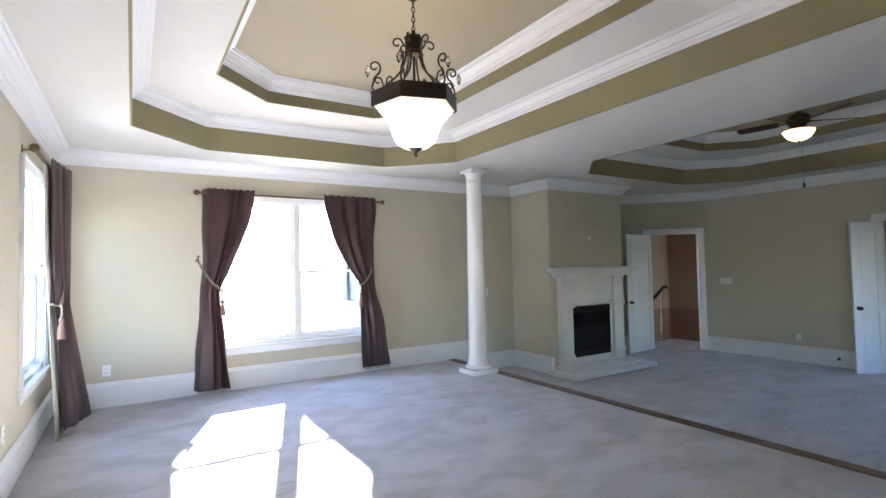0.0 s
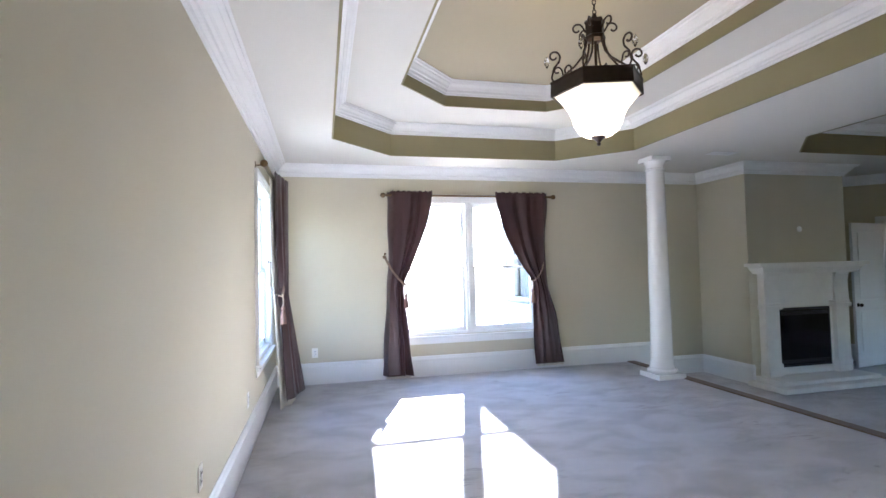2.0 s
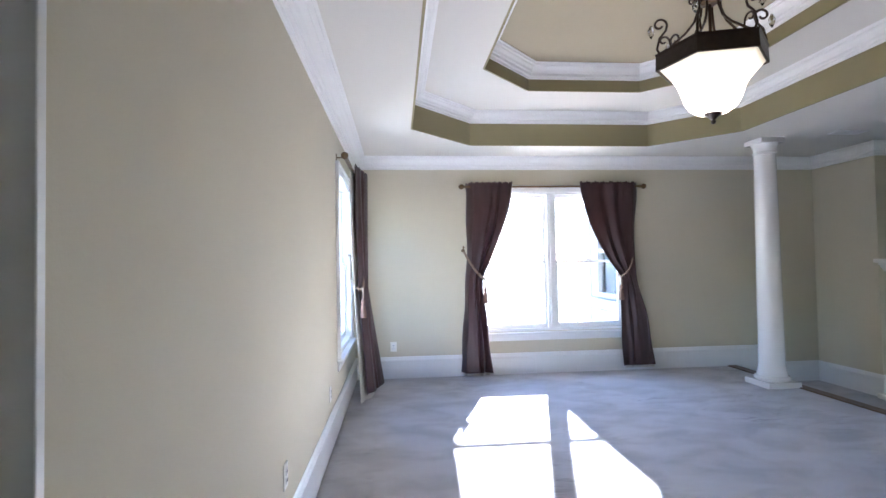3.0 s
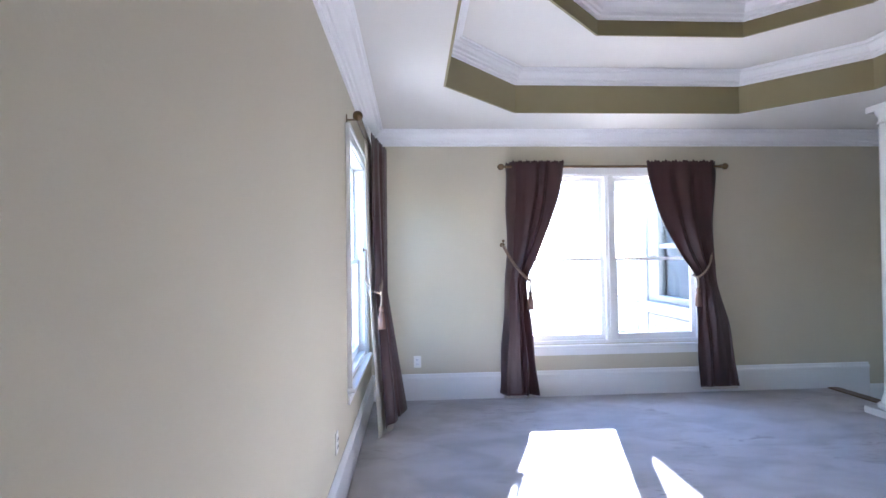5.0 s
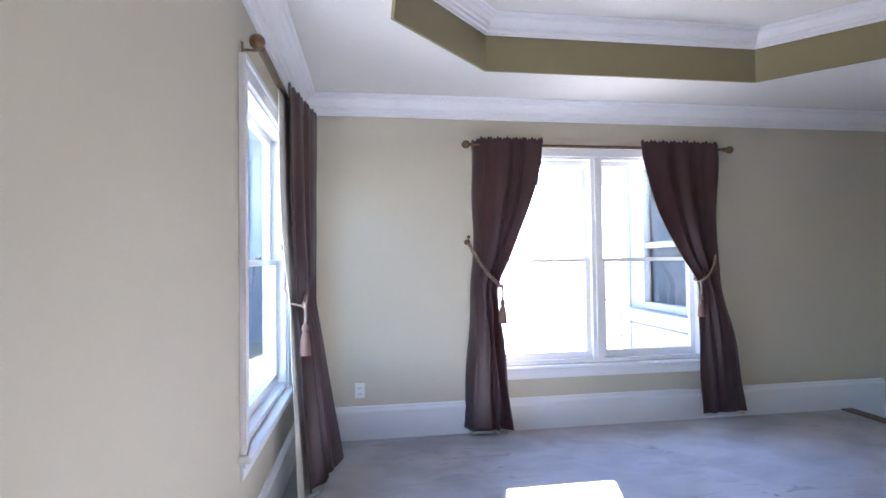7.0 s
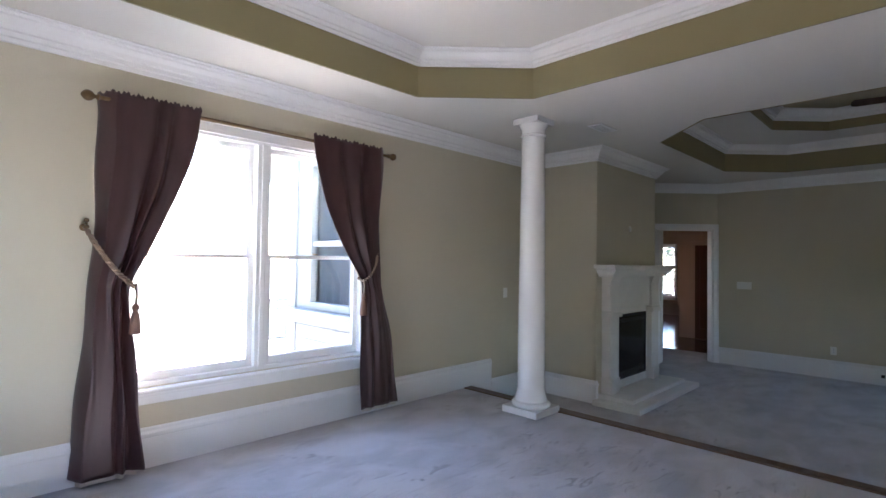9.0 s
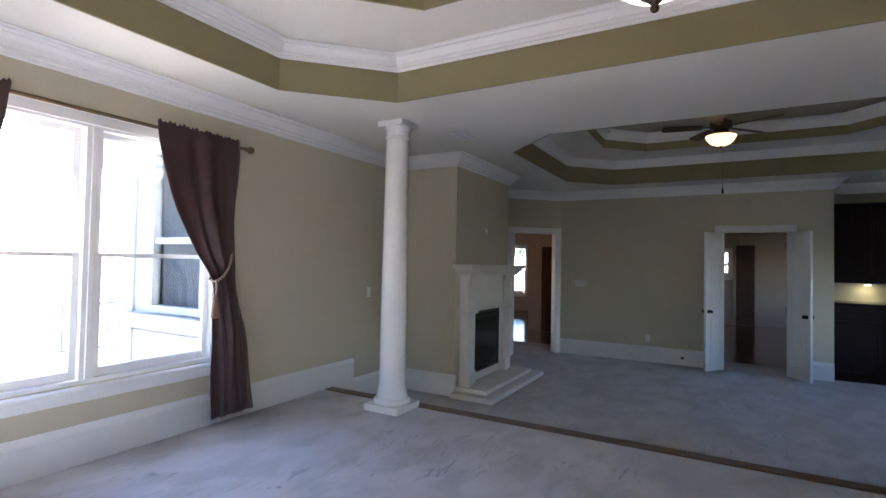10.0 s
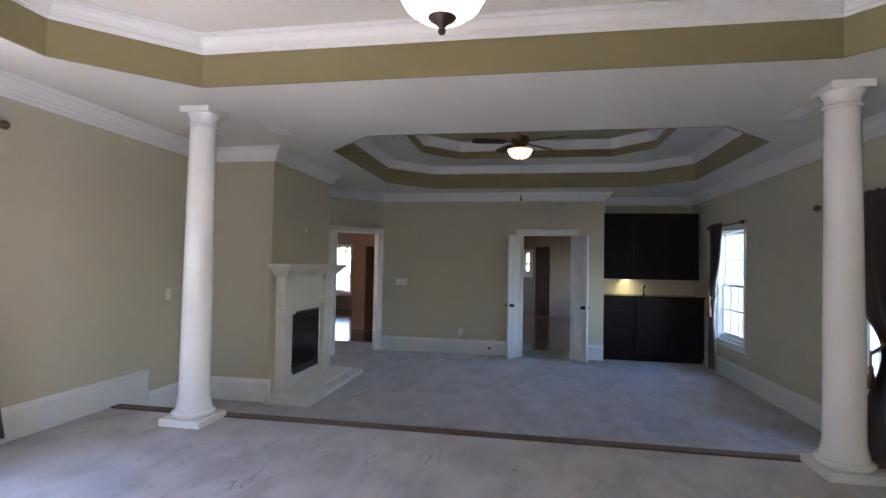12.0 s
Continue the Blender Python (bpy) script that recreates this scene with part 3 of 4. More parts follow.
def dark_door(name, m, w, h, label):
    e = thing(name, m, label, "door", "structure")
    bm = boxes((0, 0.1, -0.03, 0.01, 0, h), (w - 0.1, w, -0.03, 0.01, 0, h), (0.1, w - 0.1, -0.03, 0.01, 0, 0.22), (0.1, w - 0.1, -0.03, 0.01, 0.95, 1.08), (0.1, w - 0.1, -0.03, 0.01, h - 0.13, h), bevel=0.004)
    for z0, z1 in ((0.22, 0.95), (1.08, h - 0.13)):
        box(bm, 0.1, w - 0.1, -0.015, 0.005, z0, z1)
    part("door_panel", bm, M_BROWNDOOR, e)
    part("casing", boxes((-0.09, 0, -0.03, -0.002, 0, h + 0.09), (w, w + 0.09, -0.03, -0.002, 0, h + 0.09), (0, w, -0.03, -0.002, h, h + 0.09), bevel=0.004), M_HALL, e)
    part("door_handle", lathe(bmesh.new(), [(0.012, 0), (0.012, 0.03), (0.028, 0.04), (0.028, 0.055), (0.004, 0.065)], 16, m=Matrix.Translation((w - 0.07, -0.03, 0.95)) @ Matrix.Rotation(radians(90), 4, "X")), M_BRASS, e)


dark_door("door_4", frame_of((12.4, 6.78), (0, -1)) @ Matrix.Translation((0, 0, LOW)), 0.40, 2.05, "dark wooden door in the hall wall end")
dark_door("door_6", frame_of((HX, 2.60), (0, -1)) @ Matrix.Translation((0, 0, LOW)), 0.46, 2.28, "dark wooden door in the far room")

rail = thing("stair_handrail", pose(11.0, 7.56, LOW), "dark wooden stair handrail on white balusters", "handrail")
part("rail", tube(bmesh.new(), [(-0.42, 0.10, 0.58), (0.05, 0.01, 0.84), (0.26, -0.03, 1.02), (0.34, -0.045, 1.07), (0.42, -0.06, 1.06)], 0.035, 10), M_DARKWOOD, rail, smooth=True)
for x, y, h in ((-0.33, 0.08, 0.62), (-0.05, 0.03, 0.79), (0.22, -0.02, 0.98)):
    part("baluster", lathe(bmesh.new(), [(0.016, 0), (0.016, 0.2), (0.022, 0.3), (0.012, 0.45), (0.016, h)], 12, (x, y, 0)), M_TRIM, rail, "white turned baluster", True)


# ---- columns ----
def column(x, y):
    e = thing("column", pose(x, y, 0), "glossy white round column on a square plinth", "column", group="white columns")
    part("plinth", boxes((-0.19, 0.19, -0.19, 0.19, 0, 0.062), bevel=0.006), M_COLUMN, e)
    part("base", lathe(bmesh.new(), [(0.165, 0.06), (0.178, 0.075), (0.178, 0.095), (0.165, 0.11), (0.150, 0.115), (0.150, 0.13), (0.143, 0.15), (0.133, 0.19), (0.127, 0.23)], 48), M_COLUMN, e, smooth=True)
    shaft = [(0.127 - 0.020 * (i / 12) ** 1.4, 0.228 + (2.555 - 0.228) * i / 12) for i in range(13)]
    part("shaft", lathe(bmesh.new(), shaft, 48), M_COLUMN, e, smooth=True)
    part("necking", lathe(bmesh.new(), [(0.107, 2.553), (0.120, 2.558), (0.124, 2.567), (0.120, 2.576), (0.109, 2.581), (0.109, 2.612), (0.114, 2.630), (0.128, 2.655), (0.136, 2.672)], 48), M_COLUMN, e, smooth=True)
    part("abacus", boxes((-0.138, 0.138, -0.138, 0.138, 2.670, 2.726), bevel=0.005), M_COLUMN, e)
    return e


column(4.50, 5.65)
column(4.50, 0.62)

# ---- fireplace ----
fp = thing("fireplace", pose(6.80, BR[2], LOW) @ Matrix.Diagonal((1, 1, 1.04, 1)), "white cast-stone fireplace with a black firebox", "fireplace")
part("hearth_slab", boxes((-0.93, 0.93, -0.56, -0.001, 0, 0.06), bevel=0.012), M_STONE, fp)
part("hearth_upper_slab", boxes((-0.80, 0.80, -0.42, -0.001, 0.06, 0.105), bevel=0.01), M_STONE, fp)
for s in (-1, 1):
    bm = boxes((s * 0.70, s * 0.475, -0.11, 0, 0.105, 0.95), bevel=0.006)
    leg = part("leg", bm, M_STONE, fp)
    part("foot", sweep([(s * 0.585 - 0.125, -0.001), (s * 0.585 - 0.135, -0.15), (s * 0.585 + 0.125, -0.12), (s * 0.585 + 0.125, -0.001)][::-1], [(0, 0.106), (0.05, 0.106), (0.045, 0.15), (0.02, 0.19), (0.004, 0.26), (0, 0.26)]), M_STONE, leg)
    part("capital", boxes((s * 0.585 - 0.138, s * 0.585 + 0.138, -0.14, -0.001, 0.95, 1.0), (s * 0.585 - 0.128, s * 0.585 + 0.128, -0.125, -0.001, 1.0, 1.035), bevel=0.008), M_STONE, leg)
    bm = bmesh.new()
    prof = [(-0.001, 1.035), (-0.115, 1.035), (-0.112, 1.10), (-0.105, 1.20), (-0.105, 1.30), (-0.125, 1.38), (-0.15, 1.42), (-0.001, 1.42)]
    rings = [[bm.verts.new((s * 0.585 + dx, y, z)) for y, z in prof] for dx in (-0.12, 0.12)]
    for j in range(len(prof)):
        bm.faces.new((rings[0][j], rings[0][(j + 1) % 8], rings[1][(j + 1) % 8], rings[1][j]))
    bm.faces.new(rings[0]), bm.faces.new(rings[1][::-1])
    part("corbel", bm, M_STONE, leg)
part("inner_frame", boxes((-0.474, -0.435, -0.05, 0.02, 0.105, 0.985), (0.435, 0.474, -0.05, 0.02, 0.105, 0.985), (-0.435, 0.435, -0.05, 0.02, 0.96, 1.034), (-0.435, 0.435, -0.05, 0.02, 0.085, 0.195), bevel=0.004), M_STONE, fp)
part("frieze", boxes((-0.462, 0.462, -0.085, 0, 1.035, 1.42), bevel=0.004), M_STONE, fp)
cr = [(0, 1.405), (0.02, 1.405), (0.03, 1.43), (0.055, 1.45), (0.07, 1.475), (0.085, 1.48), (0.085, 1.50), (0, 1.50)]
part("cornice", sweep([(-0.76, 0), (-0.76, -0.155), (0.76, -0.155), (0.76, 0)], cr), M_STONE, fp)
part("cornice_core", boxes((-0.755, 0.755, -0.15, -0.001, 1.421, 1.499)), M_STONE, fp)
part("mantel_shelf", boxes((-0.91, 0.91, -0.265, -0.001, 1.50, 1.545), bevel=0.008), M_STONE, fp)
part("firebox", boxes((-0.435, 0.435, 0.45, 0.47, 0.12, 0.965), (-0.44, -0.425, 0.02, 0.45, 0.12, 0.965), (0.425, 0.44, 0.02, 0.45, 0.12, 0.965), (-0.425, 0.425, 0.02, 0.45, 0.95, 0.965), (-0.425, 0.425, 0.02, 0.45, 0.105, 0.12)), M_BLACK, fp, "sooty black firebox")
screen = boxes((-0.435, 0.435, 0.0, 0.008, 0.196, 0.23), (-0.435, 0.435, 0.0, 0.008, 0.91, 0.959), (-0.435, -0.40, 0.0, 0.008, 0.23, 0.91), (0.40, 0.435, 0.0, 0.008, 0.23, 0.91))
part("firebox_frame", screen, M_BLACK, fp, "black metal firebox frame")
front = part("glass_front", boxes((-0.433, 0.433, -0.047, -0.041, 0.197, 0.958)), M_FIREGLASS, fp, "dark smoked glass fireplace front")
part("glass_trim", boxes((-0.433, 0.433, -0.052, -0.0475, 0.197, 0.222), (-0.433, 0.433, -0.052, -0.0475, 0.925, 0.958), (-0.433, -0.41, -0.052, -0.0475, 0.222, 0.925), (0.41, 0.433, -0.052, -0.0475, 0.222, 0.925)), M_BLACK, front)
for zz in (0.245, 0.262, 0.279, 0.868, 0.885, 0.902):
    part("louvre", boxes((-0.40, 0.40, -0.051, -0.0475, zz - 0.005, zz + 0.005)), M_BLACK, front)
part("log_grate", boxes(*[(-0.25 + 0.1 * i, -0.235 + 0.1 * i, 0.12, 0.38, 0.16, 0.18) for i in range(6)], (-0.28, 0.28, 0.14, 0.16, 0.12, 0.16), (-0.28, 0.28, 0.34, 0.36, 0.12, 0.16)), M_IRON, fp)


# ---- drapes ----
def smooth_at(rows, z):
    rows = sorted(rows)
    if z <= rows[0][0]:
        return rows[0][1]
    for i, ((a, va), (b, vb)) in enumerate(zip(rows, rows[1:])):
        if z <= b:
            slope = (vb - va) / (b - a)
            before = (va - rows[i - 1][1]) / (a - rows[i - 1][0]) if i else slope
            after = (rows[i + 2][1] - vb) / (rows[i + 2][0] - b) if i + 2 < len(rows) else slope
            m0, m1 = (before + slope) / 2, (after + slope) / 2
            h, t = b - a, (z - a) / (b - a)
            return (2 * t ** 3 - 3 * t * t + 1) * va + (t ** 3 - 2 * t * t + t) * h * m0 + (3 * t * t - 2 * t ** 3) * vb + (t ** 3 - t * t) * h * m1
    return rows[-1][1]


def drape(name, m, outer, inner, off, z0, z1, seed, label, hook=True, side=1, tie_z=1.2, folds=3.5, deep=1.0, grip=0.03, turn=0.04, swing=None, lined=(0.09, 0.91, 0.035)):
    """Tied-back drape. In its frame x runs along the wall and -y into the room; outer and inner are (height, x) lines,
    turn how far its outer edge stays off the wall, swing how far that edge hangs into the room."""
    rnd = random.Random(seed)
    e = thing(name, m, label, "curtain", group="plum drapes")
    ph = [rnd.uniform(0, 6.28) for _ in range(4)]
    nu, nv = 72, 90

    def at(u, z, back):
        a, b = smooth_at(outer, z), smooth_at(inner, z)
        w = abs(b - a)
        amp = deep * min(0.045, 0.016 + 0.018 * max(0, 0.65 - w)) * (0.75 + 0.45 * math.sin(u * 7.3 + 1.1 * z + ph[0]))
        w_ = u + 0.055 * math.sin(u * 6.1 + ph[2]) + 0.03 * math.sin(u * 13 + ph[3] + 0.6 * z)
        f = math.sin(w_ * folds * 2 * math.pi + ph[0] + 0.35 * math.sin(z * 2.1 + ph[1])) + 0.14 * math.sin(u * folds * 4.3 * math.pi + ph[2] + z * 0.8) + 0.14 * math.sin(u * 19 + z * 3 + ph[3])
        pinch = math.exp(-((z - tie_z) / 0.10) ** 2)
        head = max(0, min(1, (z - (z1 - 0.10)) / 0.06))
        y = off(z) - amp * (0.75 + 0.5 * math.sin(u * 5 + ph[1])) * f * (1 - 0.35 * pinch) * (1 - 0.5 * head) - 0.03 * pinch * math.sin(math.pi * u)
        y *= turn + (1 - turn) * min(1, u / 0.14) ** 0.6
        y += swing(z) * (1 - u) if swing else 0
        x = a + (b - a) * u + 0.006 * math.sin(z * 9 + u * 14) * (1 - head)
        return (x, -(y) + back, z)

    for pname, material, back, za, zb, inset in (("fabric", M_DRAPE, 0.0, z0, z1, 0.0), ("lining", M_LINING, 0.034, z0 - lined[2], z1 - 0.06, lined[0])):
        bm = bmesh.new()
        grid = []
        for j in range(nv + 1):
            z = za + (zb - za) * j / nv
            row = []
            for i in range(nu + 1):
                u = inset + ((lined[1] if inset else 1) - inset) * i / nu
                zz = z
                if j == nv and pname == "fabric":
                    zz += 0.010 * math.sin(i * 1.9) + 0.007 * math.sin(i * 0.7 + seed)
                row.append(bm.verts.new(at(u, max(zz, z0), back)[:2] + (zz,)))
            grid.append(row)
        for j in range(nv):
            for i in range(nu):
                bm.faces.new((grid[j][i], grid[j][i + 1], grid[j + 1][i + 1], grid[j + 1][i]))
        ob = part(pname, bm, material, e, "ivory lining behind the drape" if pname == "lining" else "", True)
        so = ob.modifiers.new("thickness", "SOLIDIFY")
        so.thickness = 0.004
    a, b = smooth_at(outer, tie_z), smooth_at(inner, tie_z)
    if hook:
        hx, hz = a - side * grip, tie_z + 0.36
        y0, yb = off(tie_z), off(tie_z) + 0.075
        start, mid, end = Vector((hx, -0.06, hz)), Vector(((a + b) / 2 - side * 0.03, -yb - 0.01, tie_z + 0.10)), Vector((b + side * 0.012, -yb + 0.03, tie_z + 0.0))
        pts = [start * (1 - t) ** 2 + mid * 2 * t * (1 - t) + end * t * t for t in [i / 60 for i in range(61)]]
        back = [end, end + Vector((side * 0.01, 0.07, 0.02)), Vector(((a + b) / 2, -0.03, tie_z + 0.1)), Vector((hx, -0.03, hz))]
        for k in (0, math.pi):
            strand = [p + 0.009 * Vector((math.cos(i * 0.8 + k) * 0.5, math.sin(i * 0.8 + k), math.cos(i * 0.8 + k))) for i, p in enumerate(pts)]
            part("tieback_cord", tube(bmesh.new(), strand, 0.0085, 6), M_ROPE, e, "twisted beige tieback cord", True)
        part("tieback_cord", tube(bmesh.new(), back, 0.008, 6), M_ROPE, e, "twisted beige tieback cord", True)
        tx, ty = end.x + side * 0.004, end.y - 0.01
        part("tassel_cord", tube(bmesh.new(), [(tx, ty, tie_z + 0.02), (tx + 0.004, ty - 0.004, tie_z - 0.05), (tx, ty, tie_z - 0.12)], 0.009, 8), M_ROPE, e, smooth=True)
        tas = lathe(bmesh.new(), [(0.008, tie_z - 0.10), (0.020, tie_z - 0.115), (0.022, tie_z - 0.135), (0.015, tie_z - 0.150), (0.021, tie_z - 0.165), (0.028, tie_z - 0.21), (0.033, tie_z - 0.285), (0.030, tie_z - 0.29)], 18, (tx, ty, 0))
        part("tassel", tas, M_TASSEL, e, "rose-beige fringed tassel", True)
        hk = tube(bmesh.new(), [(hx, 0.0, hz), (hx, -0.07, hz), (hx, -0.085, hz + 0.012), (hx, -0.085, hz + 0.035)], 0.006, 8)
        lathe(hk, [(0.022, 0), (0.022, 0.006), (0.01, 0.009)], 16, m=Matrix.Translation((hx, 0, hz)) @ Matrix.Rotation(radians(90), 4, "X"))
        for dz in (0.0, 0.04):
            lathe(hk, [(0.003, -0.015), (0.013, -0.008), (0.015, 0), (0.013, 0.008), (0.003, 0.015)], 14, (hx, -0.088, hz + dz))
        part("tieback_hook", hk, M_BRASS, e, "antique brass tieback hook", True)
    return e


def rod(name, m, x0, x1, z, reach, label, r=0.013):
    e = thing(name, m, label, "curtain rod")
    part("pole", tube(bmesh.new(), [(x0, -reach, z), (x1, -reach, z)], r, 16), M_BRASS, e, smooth=True)
    for x, s in ((x0, -1), (x1, 1)):
        fin = [(0.013, 0.0), (0.020, 0.004), (0.020, 0.012), (0.011, 0.018), (0.013, 0.026), (0.028, 0.040), (0.034, 0.058), (0.030, 0.076), (0.016, 0.090), (0.006, 0.096)]
        part("finial", lathe(bmesh.new(), fin, 20, m=Matrix.Translation((x, -reach, z)) @ Matrix.Rotation(radians(90 * s), 4, "Y")), M_BRASS, e, "ball finial", True)
        bx = x - s * 0.03
        br = tube(bmesh.new(), [(bx, 0, z), (bx, -reach, z)], 0.006, 8)
        box(br, bx - 0.012, bx + 0.012, -0.006, 0.002, z - 0.035, z + 0.035, 0.002)
        part("bracket", br, M_BRASS, e)
    return e


mN, mW, mS = frame_of((0, YN), (1, 0)), frame_of((XW, 0), (0, 1)), frame_of((0, YB), (-1, 0))
rod("curtain_rod", mN, 1.25, 3.487, 2.35, 0.10, "antique brass curtain rod with ball finials over the twin window")
drape("curtain", mN, [(0, 1.15), (1.2, 1.235), (1.43, 1.25), (2.3, 1.253)], [(0.05, 1.53), (0.9, 1.45), (1.05, 1.435), (1.21, 1.435), (1.45, 1.535), (1.68, 1.64), (1.80, 1.69), (2.1, 1.78), (2.4, 1.829)], lambda z: 0.145, 0.055, 2.40, 3, "plum-brown silk drape tied back with a cord and tassel")
drape("curtain", mN, [(0.05, 3.67), (0.7, 3.57), (1.2, 3.44), (2.3, 3.49)], [(0.1, 3.195), (0.9, 3.18), (1.08, 3.195), (1.20, 3.185), (1.42, 3.03), (1.69, 2.89), (1.95, 2.78), (2.2, 2.71), (2.4, 2.687)], lambda z: 0.145, 0.085, 2.40, 8, "plum-brown silk drape swept aside, its hem off the floor", side=-1, grip=-0.05)
rod("curtain_rod", mW, 4.88, 6.10, 2.36, 0.085, "antique brass curtain rod over a single window", r=0.019)
drape("curtain", mW, [(0.1, 6.10), (1.2, 5.94), (2.3, 6.04)], [(0.1, 5.58), (0.7, 5.64), (1.15, 5.68), (1.6, 5.50), (2.0, 5.42), (2.4, 5.40)], lambda z: 0.115 + 0.075 * max(0, 1.15 - z), 0.08, 2.40, 12, "plum-brown silk drape tied back beside a single window", side=-1, tie_z=1.15, grip=-0.05, folds=3.3, deep=1.1, turn=1.0, swing=lambda z: 0.09 + 0.075 * max(0, 1.15 - z), lined=(0.35, 1.10, 0.065))
rod("curtain_rod", mS, -9.32, -8.12, 2.07, 0.09, "dark brass curtain rod over a divided window")
drape("curtain", mS, [(-0.1, -9.34), (1.0, -9.24), (2.1, -9.30)], [(-0.1, -8.96), (0.9, -9.06), (1.1, -9.02), (1.5, -8.84), (2.1, -8.68)], lambda z: 0.13, LOW + 0.065, 2.11, 17, "dark plum drape tied back in the sunken area", tie_z=0.95, folds=3.4)
rod("curtain_rod", mS, -6.11, -4.66, 2.04, 0.12, "dark brass curtain rod behind a column")
drape("curtain", mS, [(-0.1, -6.02), (1.0, -6.00), (2.1, -6.01)], [(-0.1, -5.82), (0.9, -5.86), (1.1, -5.88), (1.5, -5.84), (2.1, -5.78)], lambda z: 0.16, LOW + 0.065, 2.09, 19, "dark plum drape behind a column", tie_z=0.95, folds=3.4)
drape("curtain", mS, [(-0.1, -4.73), (0.74, -4.90), (2.1, -4.80)], [(-0.1, -5.42), (0.3, -5.38), (0.6, -5.24), (0.72, -5.20), (0.86, -5.23), (1.1, -5.44), (1.5, -5.62), (2.1, -5.71)], lambda z: 0.16, LOW + 0.065, 2.09, 23, "dark plum drape hanging near a column", side=-1, tie_z=0.74, folds=3.4)


# ---- chandelier ----
def spiral(cx, cz, r0, r1, a0, a1, n=18):
    return [(cx + (r0 + (r1 - r0) * i / n) * math.cos(radians(a0 + (a1 - a0) * i / n)), cz + (r0 + (r1 - r0) * i / n) * math.sin(radians(a0 + (a1 - a0) * i / n))) for i in range(n + 1)]


M_CRYSTAL = mat("cut_crystal", (0.9, 0.9, 0.9), 0.05, 0.01)
M_CRYSTAL.node_tree.nodes["Principled BSDF"].inputs["Transmission Weight"].default_value = 1.0
ch = thing("chandelier", pose(2.186, 3.096, 2.17, 0, 0, -16), "bronze scroll chandelier with a lit alabaster glass shade", "chandelier")


def hexring(bm, rows):
    rings = [[bm.verts.new((r * math.cos(radians(60 * k)), r * math.sin(radians(60 * k)), z)) for k in range(6)] for r, z in rows]
    for a, b in zip(rings, rings[1:]):
        for k in range(6):
            bm.faces.new((a[k], a[(k + 1) % 6], b[(k + 1) % 6], b[k]))
    return rings


bm = bmesh.new()
segs, rows = 36, [(0.03, 0.055, 1), (0.085, 0.065, 1), (0.125, 0.095, 1), (0.150, 0.14, 1), (0.168, 0.19, 0.8), (0.192, 0.235, 0.45), (0.230, 0.28, 0.15), (0.282, 0.335, 0.0)]
rings = []
for r, z, rnd_ in rows:
    ring = []
    for k in range(segs):
        a = 360 * k / segs
        hexr = math.cos(radians(30)) / math.cos(radians((a % 60) - 30))
        ring.append(bm.verts.new((r * (rnd_ + (1 - rnd_) * hexr) * math.cos(radians(a)), r * (rnd_ + (1 - rnd_) * hexr) * math.sin(radians(a)), z)))
    rings.append(ring)
for a, b in zip(rings, rings[1:]):
    for k in range(segs):
        bm.faces.new((a[k], a[(k + 1) % segs], b[(k + 1) % segs], b[k]))
bm.faces.new(rings[0])
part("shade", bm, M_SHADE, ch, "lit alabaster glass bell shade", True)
bm = bmesh.new()
r = hexring(bm, [(0.292, 0.322), (0.300, 0.328), (0.296, 0.408), (0.302, 0.424), (0.286, 0.43), (0.282, 0.332)])
for k in range(6):
    bm.faces.new((r[-1][k], r[-1][(k + 1) % 6], r[0][(k + 1) % 6], r[0][k]))
part("hexagonal_band", bm, M_IRON, ch)
part("finial", lathe(bmesh.new(), [(0.004, 0.0), (0.012, 0.006), (0.014, 0.016), (0.008, 0.022), (0.018, 0.032), (0.030, 0.044), (0.045, 0.052), (0.05, 0.06), (0.03, 0.068)], 20), M_IRON, ch, "bronze drop finial", True)
part("hub", lathe(bmesh.new(), [(0.035, 0.685), (0.064, 0.695), (0.068, 0.715), (0.060, 0.722), (0.060, 0.80), (0.069, 0.81), (0.062, 0.825), (0.022, 0.834), (0.012, 0.87)], 6), M_IRON, ch)
part("stem", lathe(bmesh.new(), [(0.009, 0.34), (0.009, 0.70)], 12), M_IRON, ch)
for k in range(6):
    mk = Matrix.Rotation(radians(60 * k), 4, "Z")
    bm = bmesh.new()
    low = [(0.052, 0.735), (0.060, 0.66), (0.085, 0.59), (0.135, 0.53), (0.20, 0.475), (0.26, 0.425)]
    tube(bm, [mk @ Vector((x, 0, z)) for x, z in low], 0.007, 8)
    tube(bm, [mk @ Vector((x, 0, z)) for x, z in [(0.060, 0.75), (0.080, 0.785)] + spiral(0.115, 0.77, 0.038, 0.012, 140, -150)], 0.006, 8)
    up = [(0.270, 0.42), (0.288, 0.455), (0.272, 0.52), (0.238, 0.56)] + spiral(0.270, 0.595, 0.040, 0.013, 190, -160)
    tube(bm, [mk @ Vector((x, 0, z)) for x, z in up], 0.0065, 8)
    tube(bm, [mk @ Vector((x, 0, z)) for x, z in [(0.21, 0.46), (0.222, 0.51)] + spiral(0.25, 0.50, 0.029, 0.009, 170, -140)], 0.0055, 8)
    part("scroll_arm", bm, M_IRON, ch, smooth=True)
    bm = lathe(bmesh.new(), [(0.002, -0.045), (0.015, -0.022), (0.018, 0.0), (0.009, 0.024), (0.002, 0.034)], 8, m=mk @ Matrix.Translation((0.318, 0, 0.565)))
    part("crystal_drop", bm, M_CRYSTAL, ch, "clear crystal drop")
zc = 0.86
k = 0
